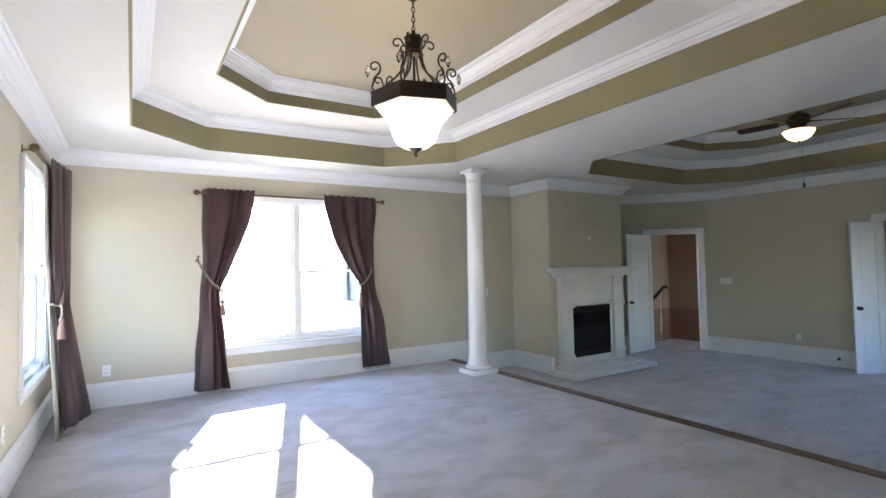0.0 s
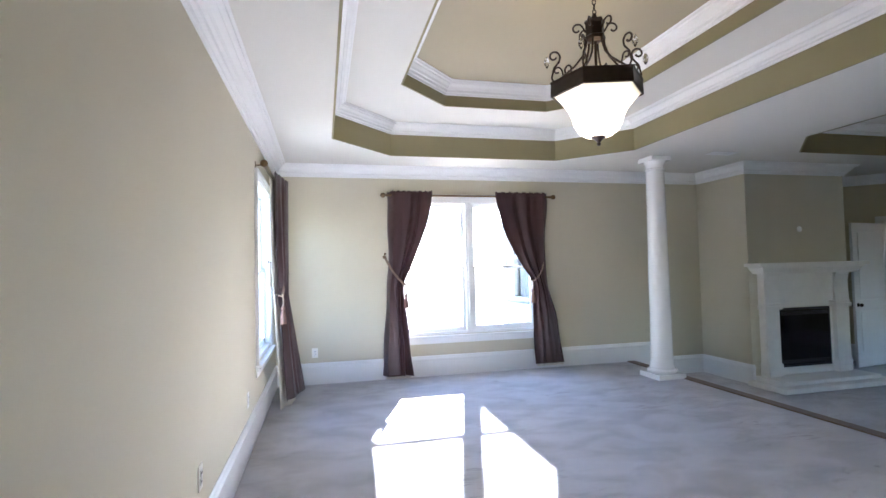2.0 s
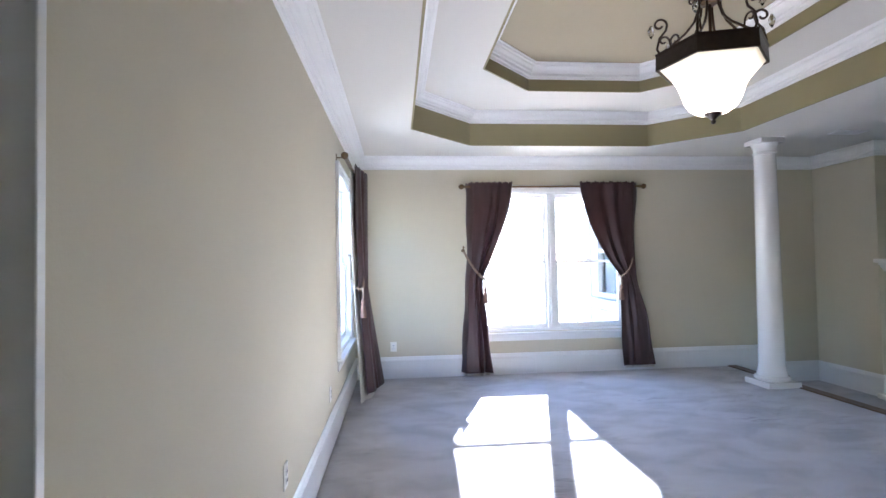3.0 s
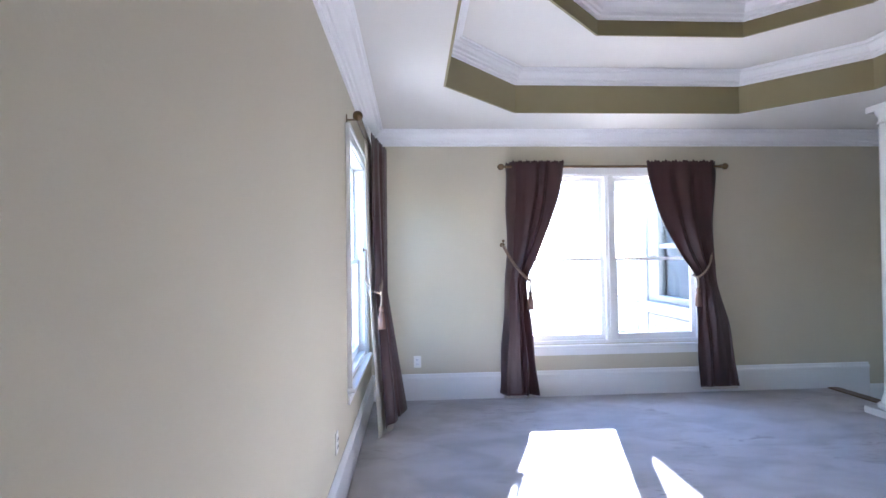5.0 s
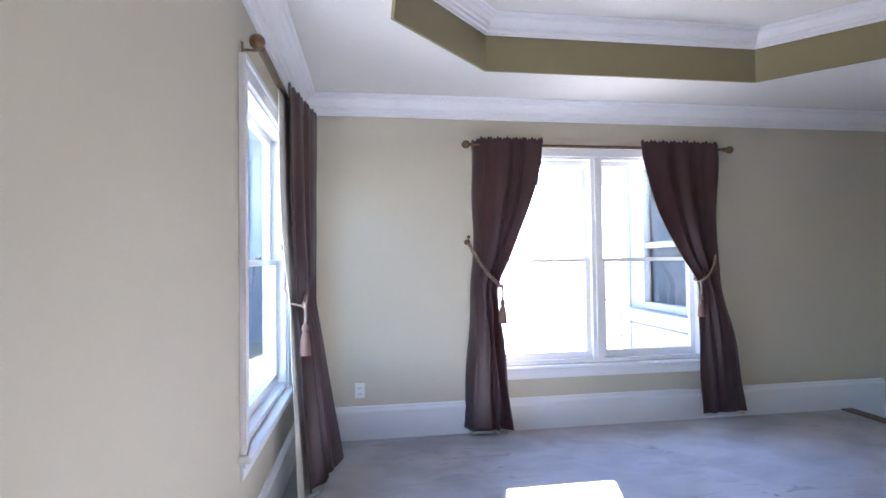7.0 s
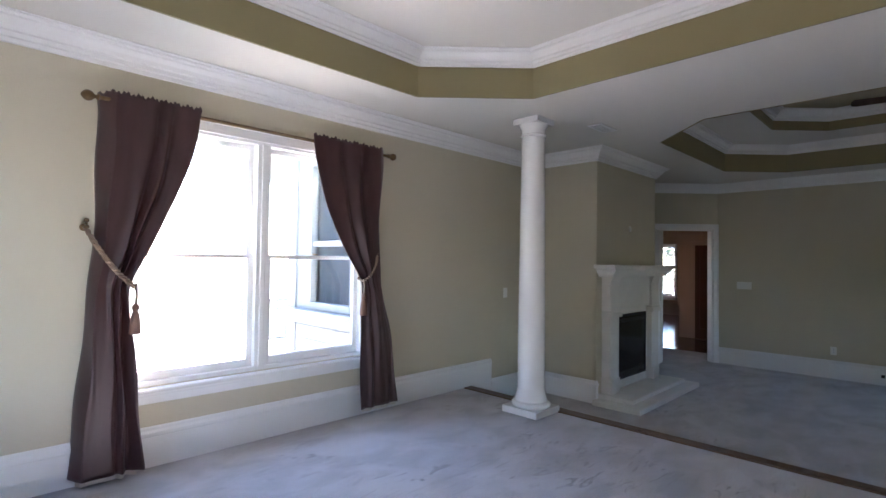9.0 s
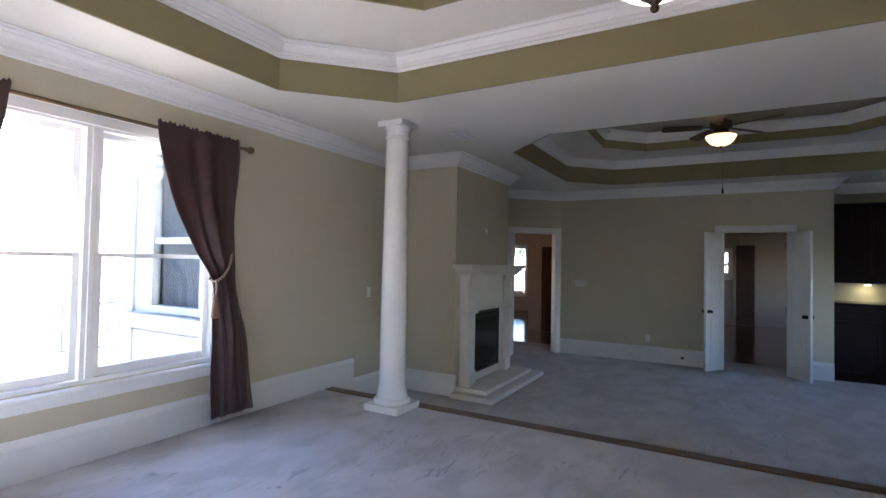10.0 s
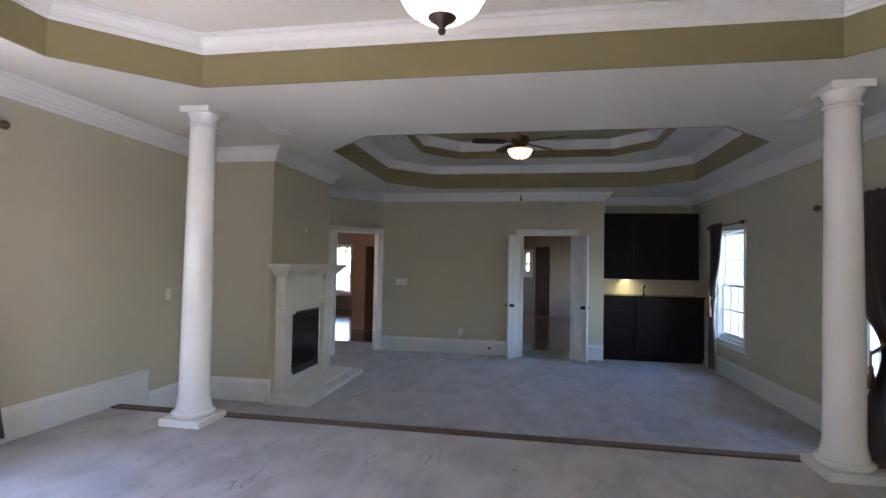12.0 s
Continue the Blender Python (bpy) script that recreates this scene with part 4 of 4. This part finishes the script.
while zc < 1.12:
    link = [(0.011 * math.cos(a), 0, zc + 0.02 + 0.021 * math.sin(a)) for a in [2 * math.pi * i / 12 for i in range(13)]]
    part("chain_link", tube(bmesh.new(), [Matrix.Rotation(radians(90 * (k % 2)), 4, "Z") @ Vector(p) for p in link], 0.0032, 6), M_IRON, ch)
    zc, k = zc + 0.034, k + 1
part("canopy", lathe(bmesh.new(), [(0.01, 1.075), (0.03, 1.085), (0.06, 1.115), (0.065, Z5 - 2.17)], 24), M_IRON, ch, smooth=True)

# ---- ceiling fan ----
fan = thing("ceiling_fan", pose(7.39, 2.945, 2.853, 0, 0, 0), "dark ceiling fan with a lit amber glass bowl", "ceiling fan")
part("bowl", lathe(bmesh.new(), [(0.02, 0.0), (0.07, 0.012), (0.12, 0.04), (0.152, 0.08), (0.168, 0.12), (0.165, 0.125)], 32), M_BOWL, fan, "lit amber glass bowl", True)
part("finial", lathe(bmesh.new(), [(0.004, -0.03), (0.012, -0.022), (0.012, -0.008), (0.022, 0.0), (0.02, 0.004)], 14), M_IRON, fan, smooth=True)
part("motor", lathe(bmesh.new(), [(0.165, 0.124), (0.172, 0.135), (0.10, 0.15), (0.085, 0.17), (0.085, 0.20), (0.115, 0.21), (0.125, 0.24), (0.12, 0.29), (0.08, 0.32), (0.03, 0.34)], 32), M_BRASS, fan, "bronze motor housing", True)
part("downrod", lathe(bmesh.new(), [(0.014, 0.33), (0.014, 0.42)], 12), M_IRON, fan)
part("canopy", lathe(bmesh.new(), [(0.02, 0.40), (0.05, 0.43), (0.07, Z5 - 2.853)], 24), M_IRON, fan, smooth=True)
for i in range(5):
    mk = Matrix.Rotation(radians(72 * i - 42), 4, "Z")
    bm = bmesh.new()
    prof = [(0.20, 0.05), (0.24, 0.058), (0.45, 0.066), (0.60, 0.070), (0.64, 0.060), (0.655, 0.03)]
    loop = prof + [(x, -y) for x, y in prof[::-1]]
    tilt = mk @ Matrix.Translation((0, 0, 0.235)) @ Matrix.Rotation(radians(12), 4, "X")
    top, bot = [bm.verts.new(tilt @ Vector((x, y, 0.004))) for x, y in loop], [bm.verts.new(tilt @ Vector((x, y, -0.004))) for x, y in loop]
    bm.faces.new(top), bm.faces.new(bot[::-1])
    for j in range(len(loop)):
        bm.faces.new((top[j], top[(j + 1) % len(loop)], bot[(j + 1) % len(loop)], bot[j]))
    blade = part("blade", bm, M_BLADE, fan)
    bm = boxes((0.10, 0.26, -0.018, 0.018, 0.228, 0.240), bevel=0.003)
    bmesh.ops.transform(bm, matrix=mk, verts=bm.verts)
    part("blade_iron", bm, M_BRASS, blade)
pc = tube(bmesh.new(), [(0.03, -0.02, 0.01), (0.03, -0.02, -0.50)], 0.0018, 6)
chain = part("pull_chain", pc, M_BRASS, fan)
part("fob", lathe(bmesh.new(), [(0.003, -0.57), (0.012, -0.56), (0.013, -0.53), (0.008, -0.51), (0.003, -0.495)], 12, (0.03, -0.02, 0)), M_IRON, chain, smooth=True)

# ---- wet bar ----
BAR = [YB + 0.01 + 0.556 * i for i in range(4)]
for i in range(3):
    y0, y1 = BAR[i] + 0.001, BAR[i + 1] - 0.001
    c = thing("base_cabinet", pose(XE + 0.06, y0, LOW), "espresso wood base cabinet of the wet bar", "cabinet", group="wet bar base cabinets")
    w = y1 - y0
    part("body", boxes((0.02, NOOK_X - XE - 0.07, 0, w, 0.09, 1.108), (0.07, NOOK_X - XE - 0.07, 0.005, w - 0.005, 0, 0.09)), M_DARKWOOD, c)
    for name, z0, z1 in (("door", 0.10, 0.89), ("drawer_front", 0.905, 1.10)):
        d = part(name, boxes((0, 0.02, 0.006, w - 0.006, z0, z0 + 0.05), (0, 0.02, 0.006, w - 0.006, z1 - 0.05, z1), (0, 0.02, 0.006, 0.056, z0 + 0.05, z1 - 0.05), (0, 0.02, w - 0.056, w - 0.006, z0 + 0.05, z1 - 0.05), (0.010, 0.02, 0.056, w - 0.056, z0 + 0.05, z1 - 0.05)), M_DARKWOOD, c)
        part("handle", lathe(bmesh.new(), [(0.006, 0), (0.006, 0.02), (0.014, 0.026), (0.014, 0.032), (0.003, 0.036)], 14, m=Matrix.Translation((0.0, w / 2 if name != "door" else w - 0.03, (z0 + z1) / 2 if name != "door" else z1 - 0.08)) @ Matrix.Rotation(radians(-90), 4, "Y")), M_KNOB, d)
    u = thing("wall_cabinet", pose(XE + 0.34, y0, 1.20), "espresso wood wall cabinet of the wet bar", "cabinet", group="wet bar wall cabinets")
    part("body", boxes((0.02, NOOK_X - XE + 0.34 - 0.002, 0, w, 0.0, 1.20)), M_DARKWOOD, u)
    d = part("door", boxes((0, 0.02, 0.004, w - 0.004, 0.01, 0.075), (0, 0.02, 0.004, w - 0.004, 1.125, 1.19), (0, 0.02, 0.004, 0.07, 0.075, 1.125), (0, 0.02, w - 0.07, w - 0.004, 0.075, 1.125), (0.010, 0.02, 0.07, w - 0.07, 0.075, 1.125)), M_DARKWOOD, u)
    part("handle", lathe(bmesh.new(), [(0.006, 0), (0.006, 0.02), (0.014, 0.026), (0.014, 0.032), (0.003, 0.036)], 14, m=Matrix.Translation((0.0, 0.04, 0.10)) @ Matrix.Rotation(radians(-90), 4, "Y")), M_KNOB, d)
piece("bar_countertop", boxes((XE + 0.035, NOOK_X - 0.012, YB + 0.004, NOOK_Y - 0.004, 0.875, 0.915), bevel=0.006), M_GRANITE, "dark granite countertop on the wet bar", "countertop")
piece("backsplash_panel", boxes((NOOK_X - 0.010, NOOK_X - 0.001, YB + 0.002, NOOK_Y - 0.002, 0.916, 1.198)), M_TILE, "cream backsplash behind the wet bar", "backsplash", "structure")
fa = thing("faucet", pose(XE + 0.50, 0.72, 0.915), "dark bronze bar faucet on the counter", "faucet")
part("spout", tube(bmesh.new(), [(0, 0, 0), (0, 0, 0.13), (-0.01, 0, 0.165), (-0.05, 0, 0.18), (-0.10, 0, 0.165), (-0.11, 0, 0.14)], 0.011, 10), M_KNOB, fa, smooth=True)
part("base", lathe(bmesh.new(), [(0.028, 0), (0.028, 0.01), (0.015, 0.02), (0.013, 0.05)], 18), M_KNOB, fa, smooth=True)
part("lever", tube(bmesh.new(), [(0.0, 0.03, 0.07), (0.0, 0.07, 0.10)], 0.006, 8), M_KNOB, fa)
pu = thing("under_cabinet_light", pose(XE + 0.50, 1.02, 1.198), "small lit puck light under the wall cabinet", "lamp")
part("housing", lathe(bmesh.new(), [(0.045, -0.018), (0.045, 0.001)], 20), M_KNOB, pu)
part("lens", lathe(bmesh.new(), [(0.03, -0.021), (0.036, -0.0185)], 20), M_PUCK, pu, "lit lens")


# ---- plates, vents ----
def plate(name, m, w, h, label, category, slots):
    e = thing(name, m, label, category)
    part("cover_plate", boxes((-w / 2, w / 2, -0.006, 0, -h / 2, h / 2), bevel=0.002), M_PLATE, e)
    for x, z, sw, sh in slots:
        part("toggle" if category == "light switch" else "socket", boxes((x - sw / 2, x + sw / 2, -0.010, -0.004, z - sh / 2, z + sh / 2), bevel=0.001), M_PLATE if category == "light switch" else M_TRIM, e)
        if category != "light switch":
            part("slot", boxes((x - 0.008, x - 0.005, -0.0112, -0.009, z - 0.006, z + 0.006), (x + 0.005, x + 0.008, -0.0112, -0.009, z - 0.006, z + 0.006)), M_SLOT, e)


OUT = [(0, 0.02, 0.03, 0.03), (0, -0.02, 0.03, 0.03)]
for p, d, z in (((0.323, YN), (1, 0), 0.386), ((XW, 4.36), (0, 1), 0.42), ((XW, 2.83), (0, 1), 0.44), ((XE, 4.04), (0, -1), 0.165)):
    plate("wall_outlet", frame_of(p, d) @ Matrix.Translation((0, 0, z)), 0.075, 0.118, "white duplex outlet on the wall", "outlet", OUT)
plate("light_switch", frame_of((5.40, YN), (1, 0)) @ Matrix.Translation((0, 0, 1.018)), 0.075, 0.118, "white single light switch on the wall", "light switch", [(0, 0, 0.012, 0.026)])
plate("light_switch", frame_of((XE, 5.18), (0, -1)) @ Matrix.Translation((0, 0, 1.06)), 0.21, 0.118, "white four-gang light switch on the wall", "light switch", [(x, 0, 0.012, 0.026) for x in (-0.07, -0.023, 0.023, 0.07)])
jack = boxes((-0.02, 0.02, -0.012, 0, -0.02, 0.02), bevel=0.003)
bmesh.ops.transform(jack, matrix=frame_of((XE - 0.019, 3.50), (0, -1)) @ Matrix.Translation((0, 0, -0.11)), verts=jack.verts)
piece("cable_jack", jack, M_SLOT, "small dark cable jack on the baseboard", "outlet")
ss = thing("wall_sensor", frame_of((6.84, BR[2]), (1, 0)) @ Matrix.Translation((0, 0, 1.83)), "small beige blank cover above the mantel", "cover plate")
part("cover", lathe(bmesh.new(), [(0.04, 0), (0.04, 0.006), (0.034, 0.010), (0.006, 0.011)], 24, m=Matrix.Rotation(radians(90), 4, "X")), M_PLATE, ss, smooth=True)


def vent(x, y, label, a=0):
    e = thing("ceiling_vent", pose(x, y, CEIL - 0.001, 0, 0, a), label, "vent", group="ceiling vents")
    part("frame", boxes((-0.17, 0.17, 0.05, 0.075, -0.008, 0), (-0.17, 0.17, -0.075, -0.05, -0.008, 0), (-0.17, -0.145, -0.05, 0.05, -0.008, 0), (0.145, 0.17, -0.05, 0.05, -0.008, 0), bevel=0.002), M_TRIM, e)
    part("backing", boxes((-0.145, 0.145, -0.05, 0.05, -0.002, 0)), M_SLOT, e)
    for i in range(7):
        yy = -0.042 + 0.014 * i
        part("slat", boxes((-0.145, 0.145, yy - 0.004, yy + 0.004, -0.007, -0.003)), M_TRIM, e)


vent(5.18, 5.30, "white slatted ceiling vent near a column")
vent(5.15, 0.60, "white slatted ceiling vent near the south wall")

# ---- outdoors ----
M_CONCRETE = mat("pale_concrete", (0.55, 0.52, 0.47), 0.85, 0.06, 1.5, 0.006, 50)
piece("ground", boxes((-400, 400, -400, 400, -0.75, -0.55)), M_LAWN, "winter lawn round the house", "ground", "structure")
patio = piece("patio", boxes((0.2, 3.3, YN + 0.3, 14, -0.56, -0.50)), M_CONCRETE, "pale bedding under brick pavers", "patio", "structure")
# unseen pale slab, added to bounce sunlight in through the west window
piece("driveway", boxes((-9, XW - 0.5, -1.0, YN - 0.2, -0.56, -0.50)), M_CONCRETE, "added unseen pale slab that bounces sun into the west window", "driveway", "structure")
wing = thing("house_wing", pose(3.42, YN + 0.15, -0.5), "white-sided bay and porch of the house outside the window", "building")
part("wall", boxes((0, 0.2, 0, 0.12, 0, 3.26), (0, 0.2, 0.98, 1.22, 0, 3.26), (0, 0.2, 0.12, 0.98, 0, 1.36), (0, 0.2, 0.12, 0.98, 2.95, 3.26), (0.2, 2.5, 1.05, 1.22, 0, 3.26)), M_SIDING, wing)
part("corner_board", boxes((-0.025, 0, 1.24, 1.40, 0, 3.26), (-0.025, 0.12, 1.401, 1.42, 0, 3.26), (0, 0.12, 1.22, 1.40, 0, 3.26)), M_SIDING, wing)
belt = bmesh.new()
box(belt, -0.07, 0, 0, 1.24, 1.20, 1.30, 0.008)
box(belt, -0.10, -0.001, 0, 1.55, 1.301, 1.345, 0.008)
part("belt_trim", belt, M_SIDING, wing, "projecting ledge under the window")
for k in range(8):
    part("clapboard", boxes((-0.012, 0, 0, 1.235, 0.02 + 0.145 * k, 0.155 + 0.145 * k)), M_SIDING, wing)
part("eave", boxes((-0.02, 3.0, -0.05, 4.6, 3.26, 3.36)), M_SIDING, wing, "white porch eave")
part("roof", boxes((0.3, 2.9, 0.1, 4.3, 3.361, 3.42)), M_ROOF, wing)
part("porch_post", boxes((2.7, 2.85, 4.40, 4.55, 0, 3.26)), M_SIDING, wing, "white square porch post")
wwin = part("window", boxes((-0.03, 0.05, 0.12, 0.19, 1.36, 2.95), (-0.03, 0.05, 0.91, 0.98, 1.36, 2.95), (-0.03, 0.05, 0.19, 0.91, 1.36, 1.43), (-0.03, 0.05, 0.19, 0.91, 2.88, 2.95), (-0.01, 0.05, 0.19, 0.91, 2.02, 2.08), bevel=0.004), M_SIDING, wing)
part("pane", boxes((0.03, 0.034, 0.19, 0.91, 1.43, 2.02)), M_GLASS, wwin)
part("pane", boxes((0.03, 0.034, 0.19, 0.91, 2.08, 2.88)), M_GLASS, wwin)
# dark sheet stands in for the shade of the room behind the panes
part("dim_room_sheet", boxes((0.10, 0.12, 0.12, 0.98, 1.36, 2.95)), mat("dim_room", (0.045, 0.05, 0.06), 0.8, 0.4, 9.0), wwin)
rl = thing("deck_railing", pose(6.3, 13.5, -0.5), "white deck railing beyond the patio", "railing")
part("top_rail", boxes((-1.2, 1.5, -0.03, 0.03, 0.95, 1.0)), M_SIDING, rl)
part("bottom_rail", boxes((-1.2, 1.5, -0.03, 0.03, 0.1, 0.15)), M_SIDING, rl)
for i in range(14):
    part("picket", boxes((-1.15 + 0.2 * i, -1.12 + 0.2 * i, -0.015, 0.015, 0.15, 0.95)), M_SIDING, rl)


M_FAR = mat("slate_blue_siding", (0.055, 0.095, 0.14), 0.8, 0.06, 2.0, 0.005, 30)
# house added so the west window shows dark blue, not bright sky
nb = thing("added_house", pose(-7.6, 15.5, -0.55), "added slate-blue house that darkens the west window's view", "building")
part("wall", boxes((-6, 6.2, 0, 7, 0, 5.6)), M_FAR, nb)
for k in range(28):
    part("clapboard", boxes((-6.01, 6.21, -0.03, 0.0, 0.2 * k, 0.2 * k + 0.17)), M_FAR, nb)
bm = bmesh.new()
tri = [(-0.5, 5.55), (7.5, 5.55), (3.5, 8.4)]
ends = [[bm.verts.new((x, y, z)) for y, z in tri] for x in (-6.4, 6.6)]
for j in range(3):
    bm.faces.new((ends[0][j], ends[0][(j + 1) % 3], ends[1][(j + 1) % 3], ends[1][j]))
bm.faces.new(ends[0]), bm.faces.new(ends[1][::-1])
part("roof", bm, M_ROOF, nb)
for x in (-4, -0.5, 3.2):
    for z in (1.0, 3.6):
        wf = part("window", boxes((x, x + 0.08, -0.06, -0.031, z, z + 1.4), (x + 0.92, x + 1, -0.06, -0.031, z, z + 1.4), (x + 0.08, x + 0.92, -0.06, -0.031, z, z + 0.08), (x + 0.08, x + 0.92, -0.06, -0.031, z + 1.32, z + 1.4), (x + 0.08, x + 0.92, -0.06, -0.031, z + 0.67, z + 0.73)), M_SIDING, nb)
        part("pane", boxes((x + 0.08, x + 0.92, -0.04, -0.034, z + 0.08, z + 1.32)), M_GLASS, wf)


def tree(x, y, h, seed, label):
    rnd = random.Random(seed)
    e = thing("tree", pose(x, y, -0.55), label, "tree", group="garden trees")
    bm = tube(bmesh.new(), [(0, 0, 0), (0.05, 0.02, h * 0.3), (0.0, 0.1, h * 0.6), (0.05, 0.1, h * 0.9)], 0.14, 8, taper=lambda t: 1 - 0.8 * t)
    tips = []
    for i in range(9):
        a, z = rnd.uniform(0, 6.28), h * rnd.uniform(0.3, 0.8)
        L = h * rnd.uniform(0.2, 0.36)
        tip = Vector((L * math.cos(a), L * math.sin(a), z + L * 0.6))
        tube(bm, [(0, 0.05, z), tip * 0.5 + Vector((0, 0, z * 0.5)), tip], 0.05, 6, taper=lambda t: 1 - 0.8 * t)
        tips += [tip, tip * 0.6 + Vector((0, 0, z * 0.4))]
    part("trunk", bm, M_BARK, e)
    vs, fs = [], []
    for i in range(2200):
        c = tips[rnd.randrange(len(tips))] + Vector((rnd.gauss(0, 0.32), rnd.gauss(0, 0.32), rnd.gauss(0, 0.28))) * h * 0.22
        u = Vector((rnd.gauss(0, 1), rnd.gauss(0, 1), rnd.gauss(0, 1))).normalized()
        w = u.orthogonal().normalized()
        s = rnd.uniform(0.06, 0.12)
        k = len(vs)
        vs += [c - u * s, c + w * s * 0.5, c + u * s, c - w * s * 0.5]
        fs.append((k, k + 1, k + 2, k + 3))
    me = bpy.data.meshes.new("crown")
    me.from_pydata([tuple(v) for v in vs], [], fs)
    me.materials.append(M_LEAF)
    cr_ = new("crown", me)
    cr_.parent = e


for i, (x, y, h) in enumerate(((-4.2, 12.0, 3.6), (-14, 6, 5), (3.0, -16, 5), (14.0, -18, 6), (20.5, 9.5, 5.5), (21, 3.0, 6))):
    tree(x, y, h, 40 + i, "leafy garden tree on the lawn")

# brick pavers of the patio, laid in running bond
pav = bmesh.new()
box(pav, -0.145, 0.145, -0.07, 0.07, -0.02, 0.025)
pave_mesh = bpy.data.meshes.new("paver")
pav.to_mesh(pave_mesh)
pav.free()
pave_mesh.materials.append(M_PAVER)
for j in range(32):
    for i in range(9):
        ob = new("paver", pave_mesh)
        ob.parent = patio
        ob.location = (0.38 + 0.31 * i + 0.155 * (j % 2), YN + 0.9 + 0.155 * j, -0.50)
